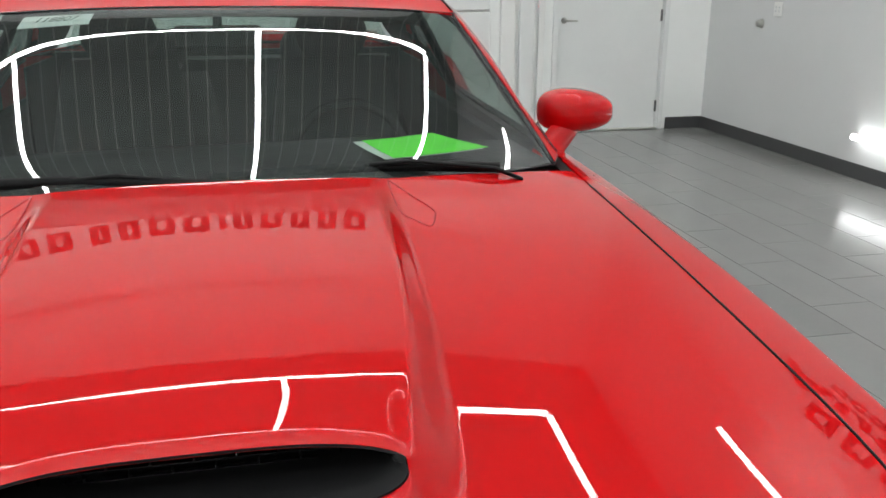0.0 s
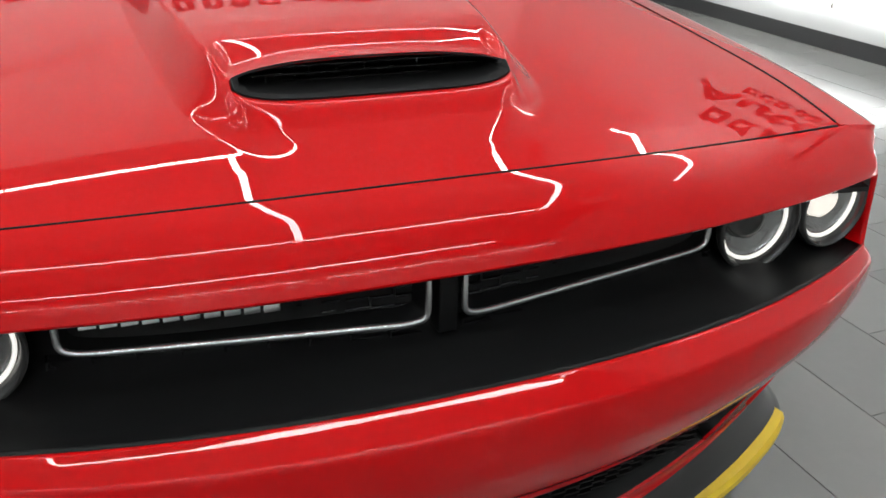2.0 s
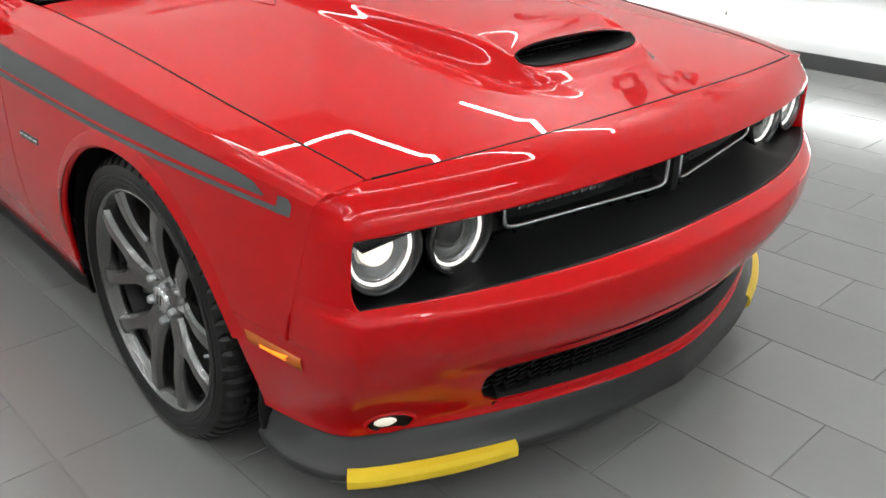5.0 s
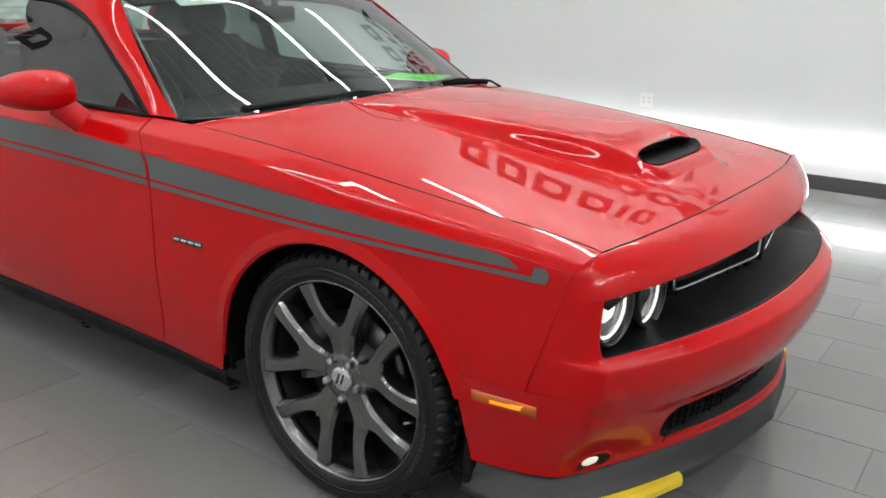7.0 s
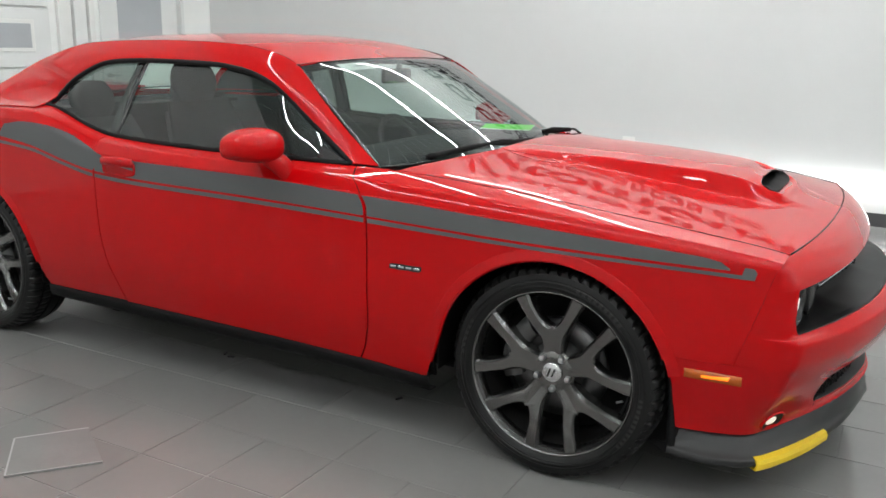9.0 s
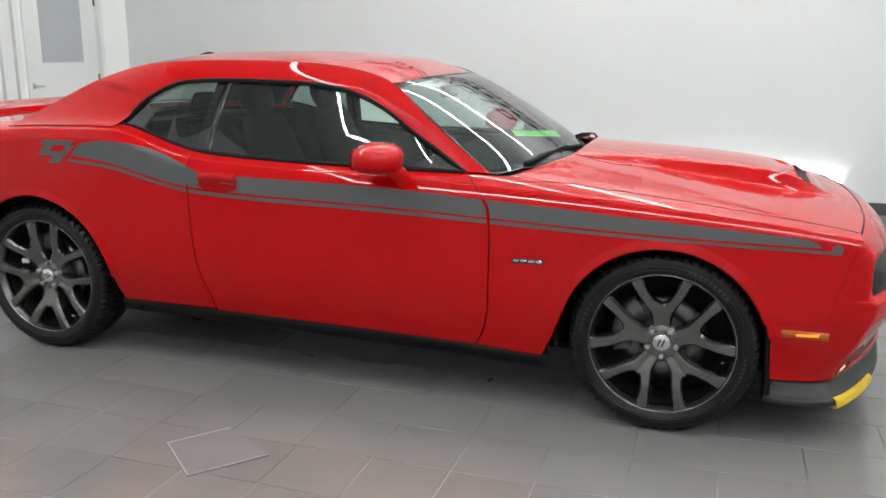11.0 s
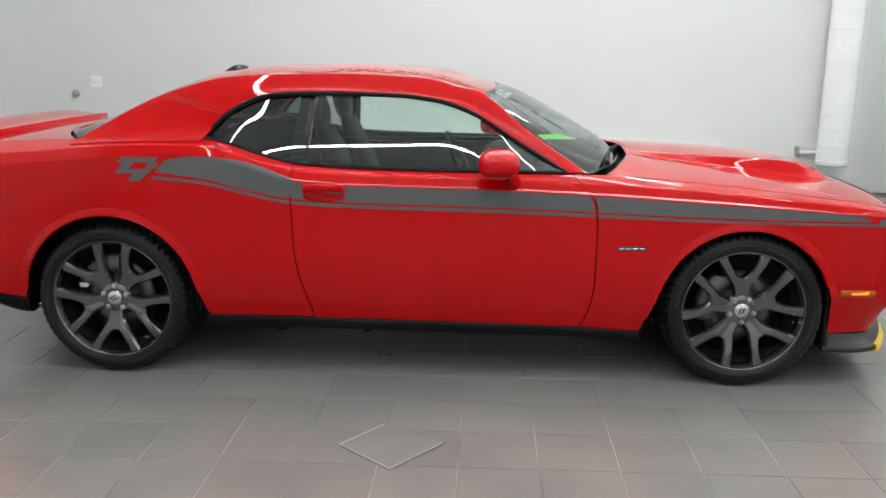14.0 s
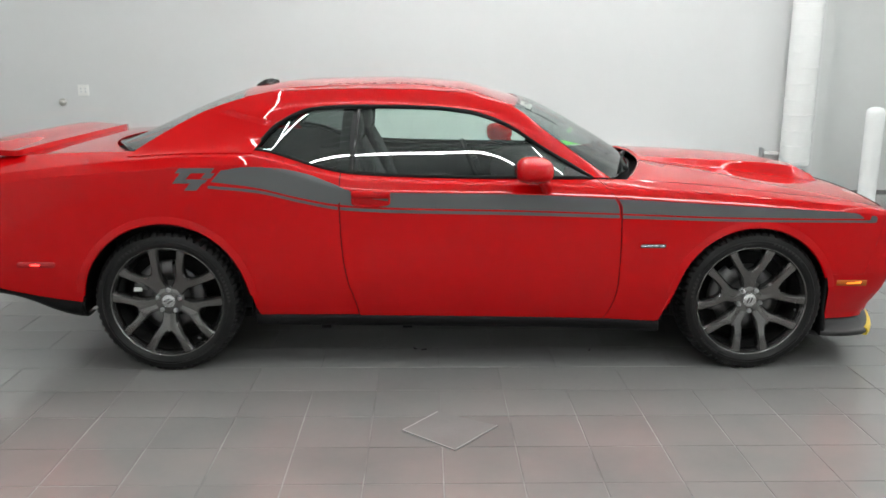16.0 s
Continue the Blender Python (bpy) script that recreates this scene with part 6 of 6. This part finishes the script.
# ---- wheels (axis along y, outer face towards -y) ----
def spoke_grid(sgn):
    """Half of a forked spoke: rows from hub to rim; columns from the outer flank over the face to the inner flank."""
    outer = [(0.038, 0.040), (0.037, 0.065), (0.039, 0.090), (0.047, 0.117), (0.063, 0.147), (0.083, 0.180), (0.104, 0.213), (0.124, 0.244)]
    fork = [(0.0, 0.158), (0.020, 0.168), (0.039, 0.192), (0.054, 0.220), (0.066, 0.248), (0.072, 0.264)]
    g = []
    rows = [(q, False) for q in linspace(0, 2.7, 12)] + [(q, True) for q in linspace(2.7, 7, 26)]
    for q, split in rows:
        o = Vector(spline(outer, q))
        i = Vector(spline(fork, 5 * (q - 2.7) / 4.3)) if split else Vector((0.0, lerp(0.040, 0.160, q / 2.7)))
        i.x = max(i.x, 0.0)
        col = []
        low = 0.050 if split else 0.0
        for t, d in ((0.0, 0.055), (0.0, 0.022), (0.03, 0.013), (0.20, 0.0010), (0.5, 0.0), (0.84 if split else 0.9, 0.0010 + (0.0008 if split else 0.0025)),
                     (0.97 if split else 1.0, 0.010 if split else 0.0035), (1.0, 0.0035 + 0.3 * low), (1.0, 0.0035 + low)):
            p = o.lerp(i, t)
            r = p.length
            col.append((sgn * p.x, d - 0.076 - 0.034 * smoothstep(0.03, 0.24, r), p.y))
        g.append(col)
    return g


def spoke_mesh():
    bm = bmesh.new()
    for sgn in (-1, 1):
        g = spoke_grid(sgn)
        vs = [[bm.verts.new(p) for p in col] for col in g]
        for i in range(len(g) - 1):
            for j in range(len(g[0]) - 1):
                bm.faces.new((vs[i][j], vs[i + 1][j], vs[i + 1][j + 1], vs[i][j + 1]))
    bmesh.ops.remove_doubles(bm, verts=bm.verts, dist=0.0003)
    for f in bm.faces:
        f.smooth = True
    for e in bm.edges:
        if len(e.link_faces) == 2 and e.calc_face_angle(0) > 0.30:
            e.smooth = False
    return bm


def build_wheel():
    prof = [(-0.100, 0.274), (-0.112, 0.281), (-0.119, 0.288), (-0.1255, 0.300), (-0.1245, 0.303), (-0.127, 0.306), (-0.127, 0.316), (-0.1235, 0.3195), (-0.124, 0.324), (-0.120, 0.340), (-0.111, 0.3515),
            (-0.101, 0.3585), (-0.084, 0.3630), (-0.066, 0.3650), (-0.062, 0.3650), (-0.060, 0.357), (-0.052, 0.357), (-0.050, 0.3655), (-0.010, 0.366), (-0.006, 0.366),
            (-0.004, 0.358), (0.004, 0.358), (0.006, 0.366), (0.050, 0.3655), (0.052, 0.357), (0.060, 0.357), (0.064, 0.365), (0.100, 0.358), (0.119, 0.338), (0.126, 0.305), (0.112, 0.281), (0.100, 0.274)]
    n = 240
    verts, faces, k = [], [], len(prof)
    for i in range(n):
        a = 2 * math.pi * i / n
        groove = i % 4 == 0
        for j, (d, r) in enumerate(prof):
            if groove and 10 <= j <= 13:
                r -= 0.0085
            if i % 4 == 2 and 17 <= j <= 18:
                r -= 0.005
            verts.append((r * math.cos(a), d, r * math.sin(a)))
    for i in range(n):
        for j in range(k - 1):
            a, b = i * k + j, ((i + 1) % n) * k + j
            faces.append((a, a + 1, b + 1, b))
    rim = lathe("wheel", [(-0.104, 0.2840), (-0.114, 0.2835), (-0.1165, 0.2805), (-0.1150, 0.2775), (-0.108, 0.2750), (-0.100, 0.2700), (-0.088, 0.2640), (-0.070, 0.2590), (-0.070, 0.2840)],
                M_RIM, car, n=96, label="dark grey alloy rim")
    lathe("barrel", [(-0.071, 0.2595), (-0.050, 0.254), (-0.02, 0.246), (0.09, 0.246), (0.108, 0.270), (0.11, 0.284)], M_BARREL, rim, n=96, label="dark inner barrel of the rim")
    tyre = raw("tyre", verts, faces, M_RUBBER, rim, smooth=False, label="black rubber tyre with shoulder tread blocks")
    bm = bmesh.new()
    for start, count, size in ((40, 9, 0.016), (150, 6, 0.018), (215, 8, 0.012), (320, 11, 0.014)):
        for q in range(count):
            a = math.radians(start + q * size / 0.314 * 75)
            r0 = bmesh.ops.create_cube(bm, size=1.0)
            for v in r0["verts"]:
                rr = 0.3125 + v.co.x * 0.012
                b = a + v.co.z * size * 0.72 / 0.314
                v.co = Vector((rr * math.cos(b), -0.1268 + v.co.y * 0.0012, rr * math.sin(b)))
    tagged(part("sidewall_relief", bm, M_RUBBERMARK, tyre, "raised plain bars on the tyre wall"), "raised plain bars on the tyre wall", kind="stuff")
    first = part("spoke", spoke_mesh(), M_RIM, rim, "forked dark grey alloy spoke", smooth=True)
    for k2 in range(1, 5):
        o = new("spoke", first.data)
        o.parent = rim
        o.rotation_euler = (0, 2 * math.pi * k2 / 5, 0)
    lathe("hub_plate", [(-0.070, 0.075), (-0.079, 0.066), (-0.0795, 0.040), (-0.0795, 0.0)], M_RIM, rim, n=40, label="grey hub plate")
    lathe("centre_cap", [(-0.078, 0.0345), (-0.0885, 0.0335), (-0.0905, 0.0310), (-0.0905, 0.0)], M_SILVER, rim, n=40, label="silver centre cap")
    bm = bmesh.new()
    for dx in (-0.009, 0.007):
        r = bmesh.ops.create_cube(bm, size=1.0)
        for v in r["verts"]:
            v.co = Vector((v.co.x * 0.0065 + dx + v.co.z * 0.012, -0.0908 + v.co.y * 0.0016, v.co.z * 0.030))
    part("cap_mark", bm, M_GLOSSBLACK, rim, "two black slanted bars on the cap")
    for k2 in range(5):
        a = 2 * math.pi * (k2 + 0.5) / 5 + math.pi / 2
        nut = lathe("lug_nut", [(-0.070, 0.0125), (-0.088, 0.0115), (-0.0945, 0.0095), (-0.0965, 0.005), (-0.0965, 0.0)], M_STEEL, rim, n=6, label="steel lug nut", smooth=False)
        nut.location = (0.0575 * math.cos(a), 0, 0.0575 * math.sin(a))
    sweep("valve", [(0.238, -0.080, -0.064), (0.226, -0.104, -0.061)], ring_section(0.004, 8), M_STEEL, rim, label="tyre valve")
    lathe("brake_disc", [(-0.012, 0.09), (-0.024, 0.10), (-0.026, 0.172), (-0.006, 0.172), (-0.002, 0.10)], M_DISC, rim, n=56, label="grey brake disc")
    lathe("hub_drum", [(-0.07, 0.06), (-0.03, 0.095), (0.03, 0.095)], M_DARKSTEEL, rim, n=32)
    lathe("rim_inside", [(0.06, 0.247), (0.062, 0.0)], M_BLACK, rim, n=40)
    g = []
    for i in range(15):
        a = math.radians(lerp(122, 196, i / 14))
        g.append([(r * math.cos(a), d, r * math.sin(a)) for r, d in ((0.125, -0.01), (0.128, -0.046), (0.150, -0.052), (0.192, -0.046), (0.196, -0.01))])
    sheet("brake_caliper", g, M_DARKSTEEL, rim, label="dark brake caliper", thick=0.004)
    return rim


wheel = build_wheel()
wheel.matrix_basis = pose(WHEEL_X, -0.812, WHEEL_Z, 0, -3, 0)
copy_thing(wheel, pose(-WHEEL_X, -0.812, WHEEL_Z, 0, 38, 0))
box("caliper_sticker", (-WHEEL_X - 0.180, -0.8700, WHEEL_Z + 0.043), (-WHEEL_X - 0.140, -0.8600, WHEEL_Z + 0.063), M_PAPER, car, 0.001, "white sticker on the brake caliper")
copy_thing(wheel, pose(WHEEL_X, 0.812, WHEEL_Z, 0, 20, 180))
copy_thing(wheel, pose(-WHEEL_X, 0.812, WHEEL_Z, 0, 50, 180))


# ---- tiled floor: grout bed and tiles in running bond ----
floor = tagged(box("floor", (X_REAR - 0.2, Y_RIGHT - 0.2, -0.15), (X_FRONT + 0.2, Y_LEFT + 0.75, -0.0025), M_GROUT), "dark grey porcelain tile floor in running bond", "floor", kind="structure")
TL, TW, JOINT = 0.610, 0.3065, 0.0035


def tile_mesh(length, width, joint):
    bm = bmesh.new()
    l, w, c = length / 2 - joint / 2, width / 2 - joint / 2, 0.0009
    top = [bm.verts.new((sx * (l - c), sy * (w - c), 0.0)) for sx, sy in ((-1, -1), (1, -1), (1, 1), (-1, 1))]
    mid = [bm.verts.new((sx * l, sy * w, -0.0010)) for sx, sy in ((-1, -1), (1, -1), (1, 1), (-1, 1))]
    low = [bm.verts.new((sx * l, sy * w, -0.006)) for sx, sy in ((-1, -1), (1, -1), (1, 1), (-1, 1))]
    bm.faces.new(top)
    for a, b in ((top, mid), (mid, low)):
        for k in range(4):
            bm.faces.new((a[k], b[k], b[(k + 1) % 4], a[(k + 1) % 4]))
    me = bpy.data.meshes.new("tile")
    bmesh.ops.recalc_face_normals(bm, faces=bm.faces)
    bm.to_mesh(me)
    bm.free()
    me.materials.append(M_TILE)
    return me


tile_data = tile_mesh(TL, TW, JOINT)
small_tile_data = tile_mesh(TL / 2, TW, 0.0060)
rng = random.Random(5)
far_verts, far_faces = [], []
row = 0
y = -0.575 - TW * 25
while y < Y_LEFT:
    cy = y + TW / 2
    # long tiles in running bond under the car, square ones with wider pale joints on the walked side
    square = cy < -1.30
    data, step = (small_tile_data, TL / 2) if square else (tile_data, TL)
    off = 0.5 * TL if row % 2 and not square else 0.0
    x = 0.498 - 12 * TL + off
    while x < X_FRONT:
        cx = x + step / 2
        x += step
        if cx + step / 2 < X_REAR:
            continue
        if -3.3 < cx < 3.3 and -2.9 < cy < 2.6 and len(floor.children) < 298:
            o = new("tile", data)
            o.parent = floor
            o.location = (cx, cy, rng.uniform(-0.0006, 0.0002))
            o.rotation_euler = (rng.uniform(-0.0008, 0.0008), rng.uniform(-0.0005, 0.0005), 0)
        else:
            o = len(far_verts)
            for v in data.vertices:
                far_verts.append((cx + v.co.x, cy + v.co.y, v.co.z))
            for p in data.polygons:
                far_faces.append(tuple(o + q for q in p.vertices))
    y += TW
    row += 1
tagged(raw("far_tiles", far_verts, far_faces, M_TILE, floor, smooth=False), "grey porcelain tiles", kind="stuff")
